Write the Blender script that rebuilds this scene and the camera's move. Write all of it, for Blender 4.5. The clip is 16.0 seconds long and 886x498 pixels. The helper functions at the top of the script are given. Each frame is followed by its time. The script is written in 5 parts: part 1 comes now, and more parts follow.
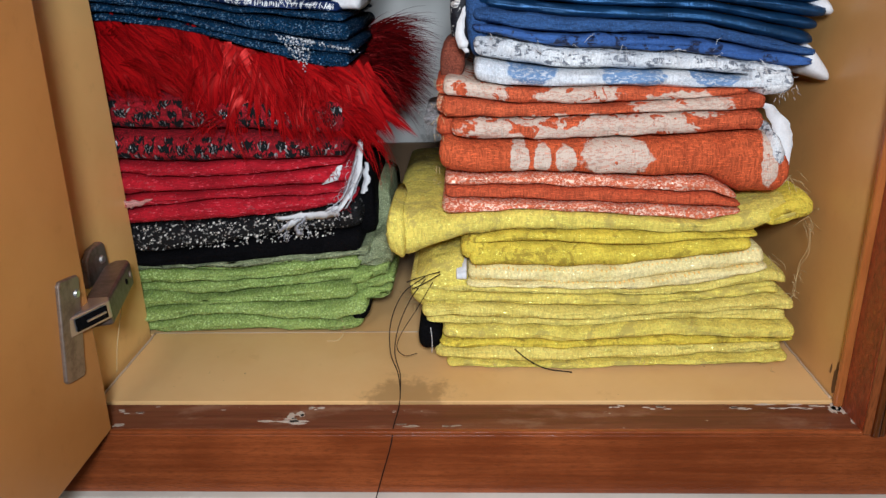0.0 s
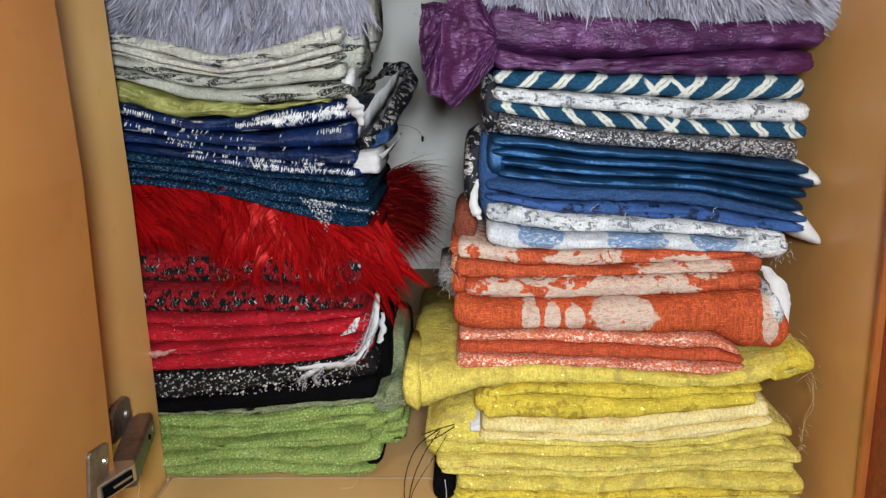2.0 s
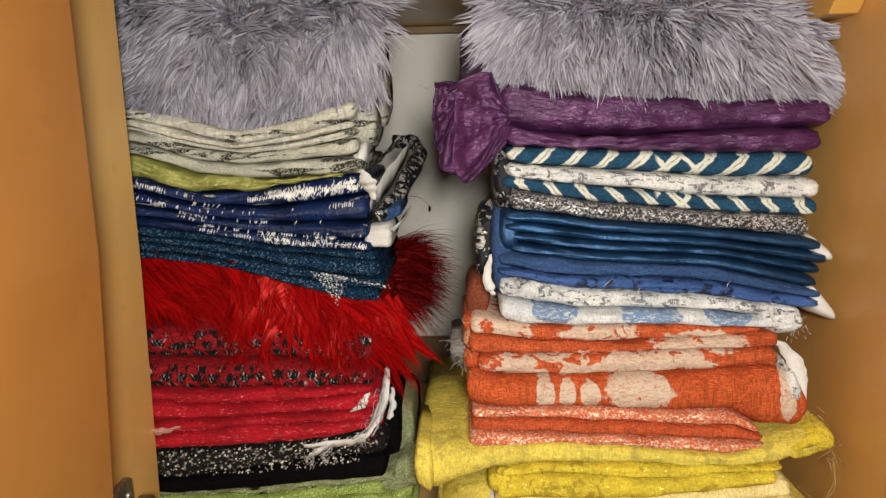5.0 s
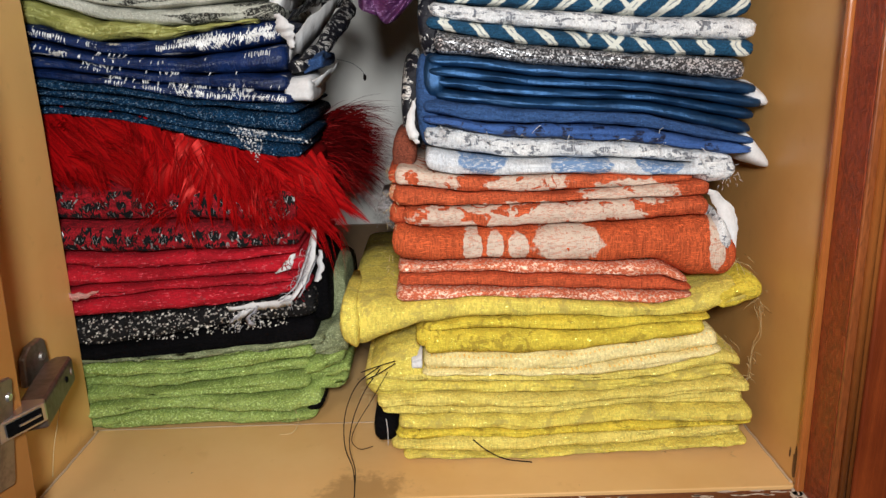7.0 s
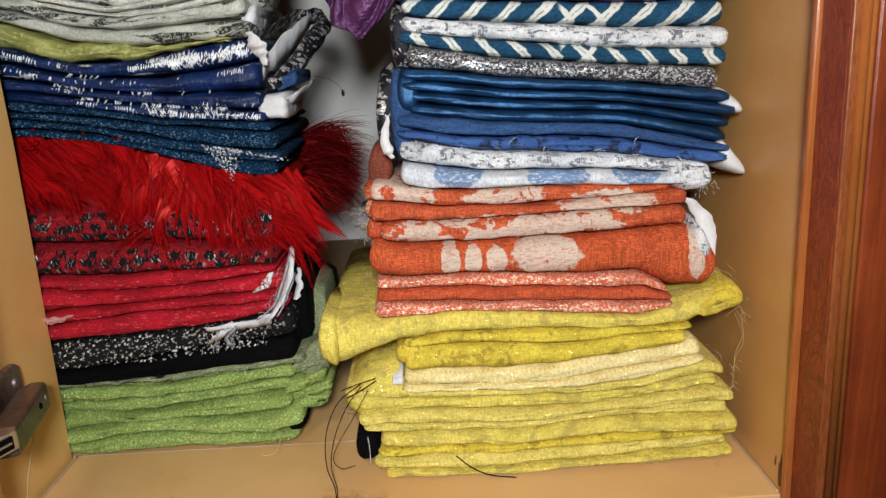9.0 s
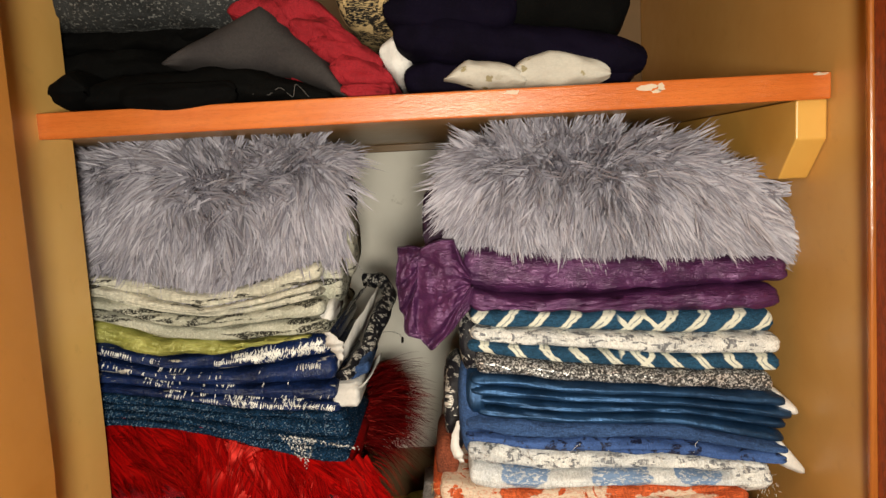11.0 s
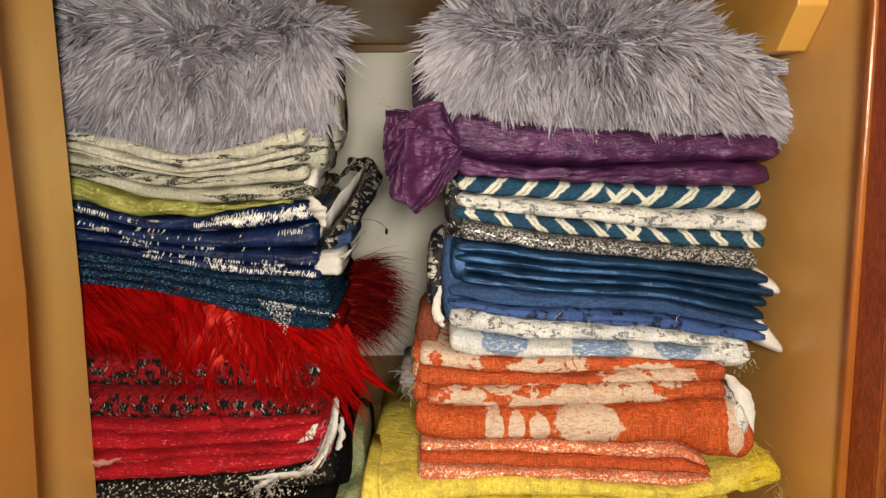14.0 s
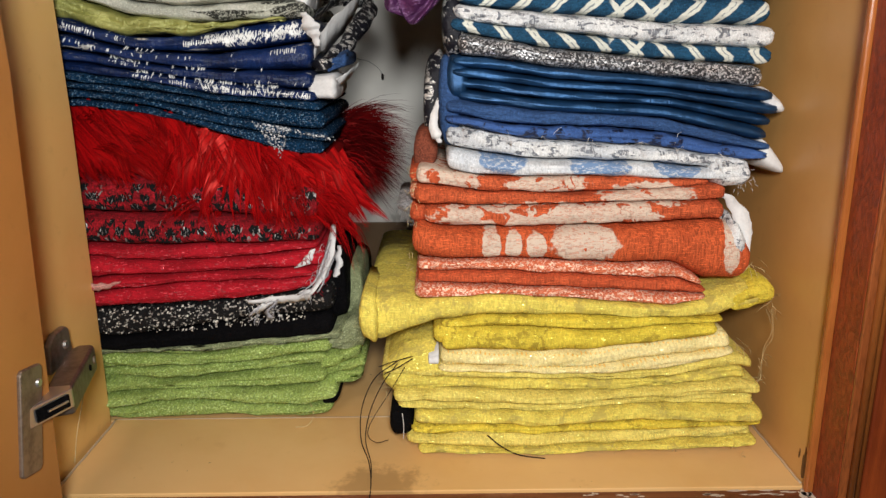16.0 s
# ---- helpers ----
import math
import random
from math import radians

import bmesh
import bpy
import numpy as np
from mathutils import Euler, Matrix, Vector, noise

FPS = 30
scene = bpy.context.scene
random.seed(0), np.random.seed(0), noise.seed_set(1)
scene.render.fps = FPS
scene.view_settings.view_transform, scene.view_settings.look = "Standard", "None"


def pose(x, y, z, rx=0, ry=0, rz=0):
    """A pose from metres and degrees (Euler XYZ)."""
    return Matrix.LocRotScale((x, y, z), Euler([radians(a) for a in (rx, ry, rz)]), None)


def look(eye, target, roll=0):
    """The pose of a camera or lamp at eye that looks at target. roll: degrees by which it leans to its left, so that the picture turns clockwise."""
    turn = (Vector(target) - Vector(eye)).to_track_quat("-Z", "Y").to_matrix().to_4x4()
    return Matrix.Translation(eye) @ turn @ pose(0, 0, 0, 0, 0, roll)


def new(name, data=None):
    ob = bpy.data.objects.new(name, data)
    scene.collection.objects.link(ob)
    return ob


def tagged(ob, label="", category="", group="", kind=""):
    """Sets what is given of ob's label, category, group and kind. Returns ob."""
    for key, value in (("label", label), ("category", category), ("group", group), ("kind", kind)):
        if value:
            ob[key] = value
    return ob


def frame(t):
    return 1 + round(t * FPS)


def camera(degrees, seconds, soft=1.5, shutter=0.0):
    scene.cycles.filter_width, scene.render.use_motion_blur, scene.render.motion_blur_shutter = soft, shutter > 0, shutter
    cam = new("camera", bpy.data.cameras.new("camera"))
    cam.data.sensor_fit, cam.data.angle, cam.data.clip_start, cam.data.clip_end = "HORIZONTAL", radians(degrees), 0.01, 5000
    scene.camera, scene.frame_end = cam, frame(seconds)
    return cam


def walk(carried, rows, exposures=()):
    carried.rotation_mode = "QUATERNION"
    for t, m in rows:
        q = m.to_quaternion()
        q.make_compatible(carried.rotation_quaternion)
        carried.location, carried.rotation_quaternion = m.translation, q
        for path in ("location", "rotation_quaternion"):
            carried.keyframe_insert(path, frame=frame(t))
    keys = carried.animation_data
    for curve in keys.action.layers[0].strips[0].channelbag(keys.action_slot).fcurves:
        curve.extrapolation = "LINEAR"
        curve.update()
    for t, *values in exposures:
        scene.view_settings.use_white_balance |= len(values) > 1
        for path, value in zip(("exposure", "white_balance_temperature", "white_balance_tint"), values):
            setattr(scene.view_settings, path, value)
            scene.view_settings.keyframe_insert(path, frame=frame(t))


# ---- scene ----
cam = camera(65.0, 16.0, 1.45)
PATH = [
    (0, (0.286, -0.437, 0.302), (0.206, 1.412, -0.456), -1.5),
    (0.5, (0.284, -0.442, 0.310), (0.205, 1.423, -0.408), -1.2),
    (1, (0.276, -0.446, 0.325), (0.199, 1.440, -0.337), -1.0),
    (1.5, (0.278, -0.446, 0.341), (0.194, 1.464, -0.249), -1.1),
    (2, (0.278, -0.443, 0.360), (0.195, 1.486, -0.158), -1.5),
    (2.5, (0.276, -0.444, 0.385), (0.193, 1.502, -0.070), -1.9),
    (3, (0.285, -0.439, 0.409), (0.198, 1.520, 0.011), -2.3),
    (3.2, (0.285, -0.436, 0.414), (0.200, 1.527, 0.039), -2.3),
    (3.7, (0.284, -0.433, 0.422), (0.201, 1.539, 0.089), -2.3),
    (4.25, (0.273, -0.435, 0.408), (0.197, 1.540, 0.089), -1.9),
    (4.8, (0.262, -0.438, 0.383), (0.198, 1.533, 0.041), -1.5),
    (5.3, (0.264, -0.437, 0.361), (0.211, 1.523, -0.033), -1.3),
    (5.5, (0.269, -0.437, 0.355), (0.214, 1.517, -0.068), -1.4),
    (6, (0.278, -0.432, 0.335), (0.241, 1.508, -0.153), -1.4),
    (6.5, (0.287, -0.432, 0.322), (0.273, 1.496, -0.212), -1.4),
    (7, (0.297, -0.429, 0.312), (0.312, 1.489, -0.254), -1.5),
    (7.5, (0.296, -0.429, 0.311), (0.329, 1.484, -0.272), -1.6),
    (8, (0.303, -0.430, 0.312), (0.338, 1.482, -0.274), -2.2),
    (8.5, (0.309, -0.426, 0.311), (0.342, 1.492, -0.254), -2.4),
    (9, (0.309, -0.425, 0.312), (0.343, 1.502, -0.220), -2.7),
    (9.5, (0.307, -0.424, 0.367), (0.330, 1.521, -0.099), -2.4),
    (10, (0.299, -0.425, 0.407), (0.299, 1.537, 0.018), -2.9),
    (10.2, (0.298, -0.422, 0.426), (0.285, 1.544, 0.060), -3.1),
    (10.7, (0.290, -0.423, 0.456), (0.264, 1.556, 0.173), -3.2),
    (11.25, (0.280, -0.429, 0.467), (0.260, 1.561, 0.277), -2.6),
    (11.8, (0.272, -0.434, 0.462), (0.265, 1.562, 0.330), -1.8),
    (12.3, (0.271, -0.434, 0.449), (0.269, 1.560, 0.306), -1.3),
    (12.5, (0.272, -0.433, 0.451), (0.265, 1.560, 0.280), -1.3),
    (13, (0.274, -0.430, 0.429), (0.269, 1.558, 0.214), -1.0),
    (13.5, (0.282, -0.428, 0.406), (0.282, 1.554, 0.137), -0.7),
    (14, (0.281, -0.427, 0.390), (0.297, 1.543, 0.047), -0.4),
    (14.5, (0.283, -0.428, 0.361), (0.309, 1.530, -0.046), -0.1),
    (15, (0.282, -0.426, 0.340), (0.318, 1.515, -0.139), 0.1),
    (15.5, (0.278, -0.432, 0.318), (0.319, 1.497, -0.208), -0.0),
    (16, (0.281, -0.438, 0.312), (0.301, 1.481, -0.250), -0.3),
]
EXPOSURES = [(0.0, -0.03, 5150, 7), (1.0, -0.03, 5050, 6), (2.0, -0.03, 5450, 6), (3.0, 0.0, 6200, 6), (5.5, -0.05, 6600, 7), (6.5, 0.0, 5950, 8), (9.0, 0.0, 5600, 7), (9.6, 0.02, 5900, 6), (10.2, 0.03, 7000, 6), (12.5, 0.06, 7350, 4), (14.0, 0.02, 7300, 6), (15.0, 0.0, 6500, 8), (16.0, 0.0, 5950, 8)]
walk(cam, [(t, look(eye, target, roll)) for t, eye, target, roll in PATH], EXPOSURES)

# ---- light ----
world = bpy.data.worlds.new("room_air")
scene.world = world
world.use_nodes = True
world.node_tree.nodes["Background"].inputs[0].default_value = (1.0, 0.93, 0.84, 1)
world.node_tree.nodes["Background"].inputs[1].default_value = 0.17
torch = bpy.data.lights.new("torch", "AREA")
torch.shape, torch.size, torch.energy, torch.color = "DISK", 0.10, 6.15, (1.0, 0.95, 0.87)
new("torch", torch).matrix_world = look((0.306, -0.585, 0.43), (0.27, 0.1, 0.27))
# Added fill lamp for weak room light, with no fitting behind it.
fill_lamp = bpy.data.lights.new("room_fill", "AREA")
fill_lamp.shape, fill_lamp.size, fill_lamp.energy, fill_lamp.color = "DISK", 0.35, 6.0, (1.0, 0.86, 0.68)
new("room_fill", fill_lamp).matrix_world = look((0.0, -1.35, 1.55), (0.2, 0.0, 0.2))


# ---- materials ----
def lin(r, g, b):
    """Linear colour from 0-255 display values."""
    return tuple(((c / 255 + 0.055) / 1.055) ** 2.4 if c > 10 else c / 255 / 12.92 for c in (r, g, b)) + (1.0,)


class Mat:
    """A node material with short calls for its nodes; coordinates are metres."""

    def __init__(self, name, rough=0.8, metal=0.0, spec=0.4):
        self.m = bpy.data.materials.new(name)
        self.m.use_nodes = True
        self.t = self.m.node_tree
        self.b = self.t.nodes["Principled BSDF"]
        self.b.inputs["Roughness"].default_value = rough
        self.b.inputs["Metallic"].default_value = metal
        self.b.inputs["Specular IOR Level"].default_value = spec
        self.co = self.t.nodes.new("ShaderNodeTexCoord").outputs["Object"]
        self.sep = None

    def node(self, kind, **ins):
        n = self.t.nodes.new(kind)
        for k, v in ins.items():
            self.put(n.inputs[k.replace("_", " ")], v)
        return n

    def put(self, socket, v):
        if isinstance(v, bpy.types.NodeSocket):
            self.t.links.new(v, socket)
        else:
            socket.default_value = v

    def math(self, op, a, b=0.0, c=0.0):
        n = self.t.nodes.new("ShaderNodeMath")
        n.operation = op
        for s, v in zip(n.inputs, (a, b, c)):
            self.put(s, v)
        return n.outputs[0]

    def xyz(self, i):
        if self.sep is None:
            self.sep = self.node("ShaderNodeSeparateXYZ", Vector=self.co)
        return self.sep.outputs[i]

    def scaled(self, sx, sy, sz):
        n = self.node("ShaderNodeMapping", Vector=self.co)
        n.inputs["Scale"].default_value = (sx, sy, sz)
        return n.outputs[0]

    def noise(self, scale, detail=3.0, rough=0.55, warp=0.0, stretch=None):
        v = self.scaled(*stretch) if stretch else self.co
        n = self.node("ShaderNodeTexNoise", Vector=v)
        n.inputs["Scale"].default_value = scale
        n.inputs["Detail"].default_value = detail
        n.inputs["Roughness"].default_value = rough
        n.inputs["Distortion"].default_value = warp
        return n.outputs[0]

    def cells(self, scale, stretch=None, feature="F1", jitter=1.0):
        n = self.node("ShaderNodeTexVoronoi", Vector=self.scaled(*stretch) if stretch else self.co)
        n.feature = feature
        n.inputs["Scale"].default_value = scale
        n.inputs["Randomness"].default_value = jitter
        return n

    def step(self, v, lo, hi):
        n = self.t.nodes.new("ShaderNodeMapRange")
        n.interpolation_type = "SMOOTHSTEP"
        self.put(n.inputs[0], v)
        n.inputs[1].default_value, n.inputs[2].default_value = lo, hi
        return n.outputs[0]

    def mix(self, f, a, b):
        n = self.t.nodes.new("ShaderNodeMix")
        n.data_type = "RGBA"
        self.put(n.inputs[0], f)
        self.put(n.inputs[6], a)
        self.put(n.inputs[7], b)
        return n.outputs[2]

    def blobs(self, spots, wobble=0.5, scale=120.0):
        """A mask of ellipses (x, z, half width, half height) with uneven rims."""
        n = self.noise(scale, 2.0)
        out = 0.0
        for x, z, a, c in spots:
            u = self.math("DIVIDE", self.math("SUBTRACT", self.xyz(0), x), a)
            w = self.math("DIVIDE", self.math("SUBTRACT", self.xyz(2), z), c)
            r = self.math("SQRT", self.math("ADD", self.math("MULTIPLY", u, u), self.math("MULTIPLY", w, w)))
            r = self.math("ADD", r, self.math("MULTIPLY", self.math("SUBTRACT", n, 0.5), wobble * 2))
            out = self.math("MAXIMUM", out, self.step(r, 1.05, 0.95))
        return out

    def bump(self, height, strength=0.4, dist=0.001):
        n = self.node("ShaderNodeBump", Height=height)
        n.inputs["Strength"].default_value, n.inputs["Distance"].default_value = strength, dist
        old = self.b.inputs["Normal"]
        if old.is_linked:
            self.t.links.new(old.links[0].from_socket, n.inputs["Normal"])
        self.t.links.new(n.outputs[0], old)

    def done(self, colour, rough=None, metal=None):
        self.put(self.b.inputs["Base Color"], colour)
        if rough is not None:
            self.put(self.b.inputs["Roughness"], rough)
        if metal is not None:
            self.put(self.b.inputs["Metallic"], metal)
        return self.m


def cloth(name, c, c2=None, rough=0.85, weave=1.0, rib=(500, 500, 1400), sheen=0.0, blotch=40.0, glint=0.0, crease=(60.0, 0.6, 0.004), pull=(1.0, 1.0, 0.6)):
    """Woven cloth: two tones in soft blotches, a thread grain and an optional metallic yarn."""
    k = Mat(name, rough, spec=0.25)
    c2 = c2 or tuple(v * 0.72 for v in c[:3]) + (1,)
    rib = tuple(v * 0.62 for v in rib)
    soft = k.step(k.noise(blotch, 4.0), 0.38, 0.66)
    yarn = k.noise(1.0, 2.0, 0.7, stretch=rib)
    col = k.mix(k.math("MULTIPLY", soft, 0.75), c, c2)
    fine = k.noise(1.0, 2.0, 0.6, stretch=tuple(v * 1.9 for v in (rib[2], rib[1], rib[0])))
    col = k.mix(k.math("MULTIPLY", k.step(yarn, 0.56, 0.40), 0.75 * weave), col, tuple(v * 0.45 for v in c[:3]) + (1,))
    col = k.mix(k.math("MULTIPLY", k.step(fine, 0.54, 0.66), 0.70 * weave), col, tuple(min(1, v * 1.6 + 0.001) for v in c[:3]) + (1,))
    k.bump(k.math("ADD", yarn, k.math("MULTIPLY", fine, 0.5)), 0.9 * weave, 0.0014)
    k.bump(k.noise(crease[0], 3.0, 0.6, crease[1], stretch=pull), 0.6, crease[2])
    k.col, k.yarn = col, yarn
    if glint:
        g = k.step(k.noise(1.0, 1.0, 0.5, stretch=(480, 480, 900)), 0.70 - 0.12 * glint, 0.74 - 0.10 * glint)
        k.col = k.mix(g, col, tuple(min(1, v * 1.5 + 0.12) for v in c[:3]) + (1,))
        k.put(k.b.inputs["Roughness"], k.math("SUBTRACT", rough, k.math("MULTIPLY", g, rough - 0.28)))
        k.put(k.b.inputs["Metallic"], k.math("MULTIPLY", g, 0.6))
    return k


def plain(name, c, c2=None, **kw):
    k = cloth(name, c, c2, **kw)
    return k.done(k.col)


def painted_wood(name, c, c2, rough=0.42, coat=0.15, stain=0.5):
    k = Mat(name, rough, spec=0.45)
    big = k.noise(6.0, 5.0, 0.6)
    fine = k.noise(60.0, 4.0, 0.6)
    col = k.mix(k.step(big, 0.35, 0.7), c, c2)
    col = k.mix(k.math("MULTIPLY", k.step(fine, 0.60, 0.72), stain * 0.35), col, tuple(v * 0.6 for v in c[:3]) + (1,))
    k.bump(k.noise(1.0, 2.0, stretch=(160, 160, 50)), 0.08, 0.001)
    k.b.inputs["Coat Weight"].default_value = coat
    k.b.inputs["Coat Roughness"].default_value = 0.25
    return k.done(col, k.math("ADD", rough - 0.08, k.math("MULTIPLY", fine, 0.2)))


def mahogany(name, c, c2, along="x", rough=0.35, pore=0.6):
    k = Mat(name, rough, spec=0.45)
    s = {"x": (6, 160, 220), "z": (160, 160, 6)}[along]
    grain = k.noise(1.0, 5.0, 0.65, 0.6, stretch=s)
    pores = k.noise(1.0, 3.0, 0.7, stretch={"x": (150, 700, 800), "z": (700, 700, 150)}[along])
    col = k.mix(k.step(k.math("ADD", k.math("MULTIPLY", grain, 0.5), k.math("MULTIPLY", k.noise(14, 4), 0.5)), 0.36, 0.64), c, c2)
    col = k.mix(k.math("MULTIPLY", k.step(pores, 0.50, 0.62), pore), col, tuple(v * 0.45 for v in c[:3]) + (1,))
    k.bump(pores, 0.45, 0.0008)
    k.b.inputs["Coat Weight"].default_value = 0.25
    k.b.inputs["Coat Roughness"].default_value = 0.2
    return k.done(col)


TAN = painted_wood("tan_paint", lin(200, 154, 92), lin(190, 142, 80))
TAN_DOOR = painted_wood("door_paint", lin(188, 127, 62), lin(175, 115, 52), rough=0.45)
# The same tan paint, lightened for the torchlight on the pier.
PIER_LIT_TAN = painted_wood("lit_tan_paint", lin(230, 184, 110), lin(220, 170, 96))
# Plain brown, and tan with the shade at the back put into it.
TAN_DARK = painted_wood("brown_and_shaded_tan", lin(120, 92, 60), lin(104, 80, 52), rough=0.6)
MAHOG = mahogany("mahogany_varnish", lin(150, 78, 37), lin(114, 53, 21), "x", 0.32, 0.5)
MAHOG_UP = mahogany("mahogany_upright", lin(134, 60, 24), lin(100, 40, 15), "z", 0.35, 0.2)
SHELF_EDGE = mahogany("orange_varnish", lin(198, 108, 52), lin(182, 92, 40), "x", 0.26, 0.18)
FILLET = mahogany("fillet_varnish", lin(142, 78, 38), lin(118, 60, 26), "z", 0.35)
BEAD = mahogany("bead_varnish", lin(164, 96, 44), lin(144, 80, 34), "z", 0.22, 0.15)



def floor_paint():
    """Tan paint with a damp stain at the front, a few specks and scuffs."""
    k = Mat("tan_floor_paint", 0.42, spec=0.45)
    col = k.mix(k.step(k.noise(6, 5, 0.6), 0.35, 0.7), lin(218, 176, 116), lin(208, 162, 100))
    n = k.noise(70, 4, 0.65)
    u = k.math("DIVIDE", k.math("SUBTRACT", k.xyz(0), 0.238), 0.036)
    w = k.math("DIVIDE", k.math("SUBTRACT", k.xyz(1), 0.002), 0.034)
    r = k.math("ADD", k.math("SQRT", k.math("ADD", k.math("MULTIPLY", u, u), k.math("MULTIPLY", w, w))), k.math("MULTIPLY", k.math("SUBTRACT", n, 0.5), 1.8))
    col = k.mix(k.math("MULTIPLY", k.step(r, 1.05, 0.55), 0.55), col, lin(128, 98, 58))
    col = k.mix(k.math("MULTIPLY", k.step(k.noise(160, 2), 0.74, 0.77), 0.7), col, lin(104, 78, 48))
    col = k.mix(k.math("MULTIPLY", k.step(k.noise(22, 4, 0.7), 0.60, 0.72), 0.25), col, lin(168, 118, 64))
    k.bump(k.noise(200, 3), 0.06, 0.001)
    k.b.inputs["Coat Weight"].default_value = 0.15
    return k.done(col, k.math("ADD", 0.34, k.math("MULTIPLY", n, 0.2)))


def worn_tread():
    k = Mat("worn_mahogany", 0.4, spec=0.4)
    g = k.noise(1.0, 5.0, 0.65, 0.6, stretch=(8, 160, 220))
    col = k.mix(k.step(g, 0.33, 0.68), lin(116, 66, 42), lin(92, 48, 28))
    dust = k.step(k.noise(34, 5, 0.7, stretch=(0.5, 1.5, 1)), 0.52, 0.7)
    col = k.mix(k.math("MULTIPLY", dust, 0.55), col, lin(150, 112, 86))
    bare = k.step(k.noise(46, 5, 0.75, stretch=(0.6, 1.6, 1)), 0.665, 0.69)
    col = k.mix(bare, col, lin(206, 192, 176))
    k.bump(g, 0.2, 0.001)
    return k.done(col)


def rough_stile():
    k = Mat("crazed_varnish", 0.38, spec=0.5)
    n = k.noise(1.0, 5, 0.7, 1.2, stretch=(260, 260, 120))
    col = k.mix(k.step(n, 0.36, 0.66), lin(146, 62, 28), lin(100, 38, 15))
    k.bump(n, 0.7, 0.0015)
    return k.done(col)


FLOOR_TAN = floor_paint()
TREAD = worn_tread()
STILE = rough_stile()


def plaster():
    k = Mat("grey_plaster", 0.85, spec=0.2)
    col = k.mix(k.step(k.noise(9, 5), 0.35, 0.7), lin(230, 227, 220), lin(218, 214, 206))
    col = k.mix(k.math("MULTIPLY", k.step(k.noise(35, 4, 0.7), 0.62, 0.72), 0.5), col, lin(150, 145, 136))
    k.bump(k.noise(120, 4), 0.15, 0.001)
    return k.done(col)


PLASTER = plaster()
WHITE_PAINT = painted_wood("chipped_white", lin(208, 198, 184), lin(184, 172, 156), rough=0.6, coat=0.0)
CAULK = painted_wood("grubby_caulk", lin(188, 164, 134), lin(160, 130, 98), rough=0.7, coat=0.0)
CHIP = painted_wood("bare_filler", lin(200, 184, 166), lin(158, 136, 114), rough=0.8, coat=0.0)
LINT = plain("white_lining", lin(216, 214, 212), lin(192, 188, 186), weave=0.12, rib=(900, 900, 900), blotch=60)
BLACK = plain("black_cloth", lin(12, 11, 13), lin(7, 7, 8))
THREAD = plain("dark_thread", lin(26, 14, 12), weave=0.2)
GOLD_THREAD = plain("pale_thread", lin(205, 180, 130), weave=0.2)


def steel(name, c, c2):
    k = Mat(name, 0.4, 0.85)
    f = k.noise(90, 4, 0.7)
    return k.done(k.mix(k.step(f, 0.4, 0.7), c, c2), k.math("ADD", 0.30, k.math("MULTIPLY", f, 0.3)))


STEEL = steel("nickel_steel", lin(160, 146, 132), lin(132, 118, 104))
ARM_STEEL = steel("tarnished_steel", lin(138, 124, 112), lin(118, 104, 92))
CHROME = Mat("worn_chrome", 0.28, 0.9).done(lin(206, 202, 196))

GREEN = plain("green_weave", lin(156, 174, 90), lin(114, 136, 58), rib=(800, 600, 1700), glint=0.85, weave=0.9, crease=(60.0, 0.6, 0.002))
OLIVE = plain("olive_backing", lin(152, 158, 118), lin(116, 122, 82), glint=0.3)
PALE_YELLOW = plain("pale_yellow", lin(222, 201, 100), lin(202, 180, 78), rib=(1100, 600, 190), glint=0.12, weave=0.6)
CREAM_GOLD = plain("cream_gold", lin(232, 213, 148), lin(220, 199, 124), rib=(900, 700, 300), glint=0.2, weave=0.5)


def speckled(name, base, spots, lo=0.56):
    k = cloth(name, base, rib=(1100, 600, 190), glint=0.1, weave=0.55)
    f = k.step(k.noise(62, 6, 0.70, 0.4), lo, lo + 0.06)
    return k.done(k.mix(k.math("MULTIPLY", f, 0.72), k.col, spots))


YELLOW = speckled("yellow_speckled", lin(222, 196, 62), lin(142, 120, 36))
YELLOW_SOFT = speckled("yellow_faded", lin(224, 202, 88), lin(174, 156, 78), 0.52)


def motif(name, base, base2, figure, scale, lo, rough=0.8, metal=0.0, shine=0.35, warp=1.2, stretch=None, spots=(), rib=(500, 600, 1300), weave=0.6, both=False, strokes=(260, 260, 900), wobble=0.5, solid=0.25):
    """Jacquard: a woven figure in a second, shinier yarn; spots place its large medallions."""
    k = cloth(name, base, base2, rough, rib=rib, weave=weave)
    f = 0.0
    if scale:
        f = k.step(k.noise(scale, 3.0, 0.55, warp, stretch=stretch), lo, lo + 0.03)
    if spots:
        m = k.blobs(spots, wobble)
        f = k.math("MULTIPLY", f, m) if both else k.math("MAXIMUM", f, m)
    lines = k.step(k.noise(1.0, 1.0, 0.5, 1.0, stretch=strokes), 0.40, 0.5)
    f = k.math("MULTIPLY", f, k.math("ADD", solid, k.math("MULTIPLY", lines, 1 - solid)))
    k.bump(f, 0.4, 0.0008)
    return k.done(k.mix(f, k.col, figure), k.math("SUBTRACT", rough, k.math("MULTIPLY", f, rough - shine)), k.math("MULTIPLY", f, metal))


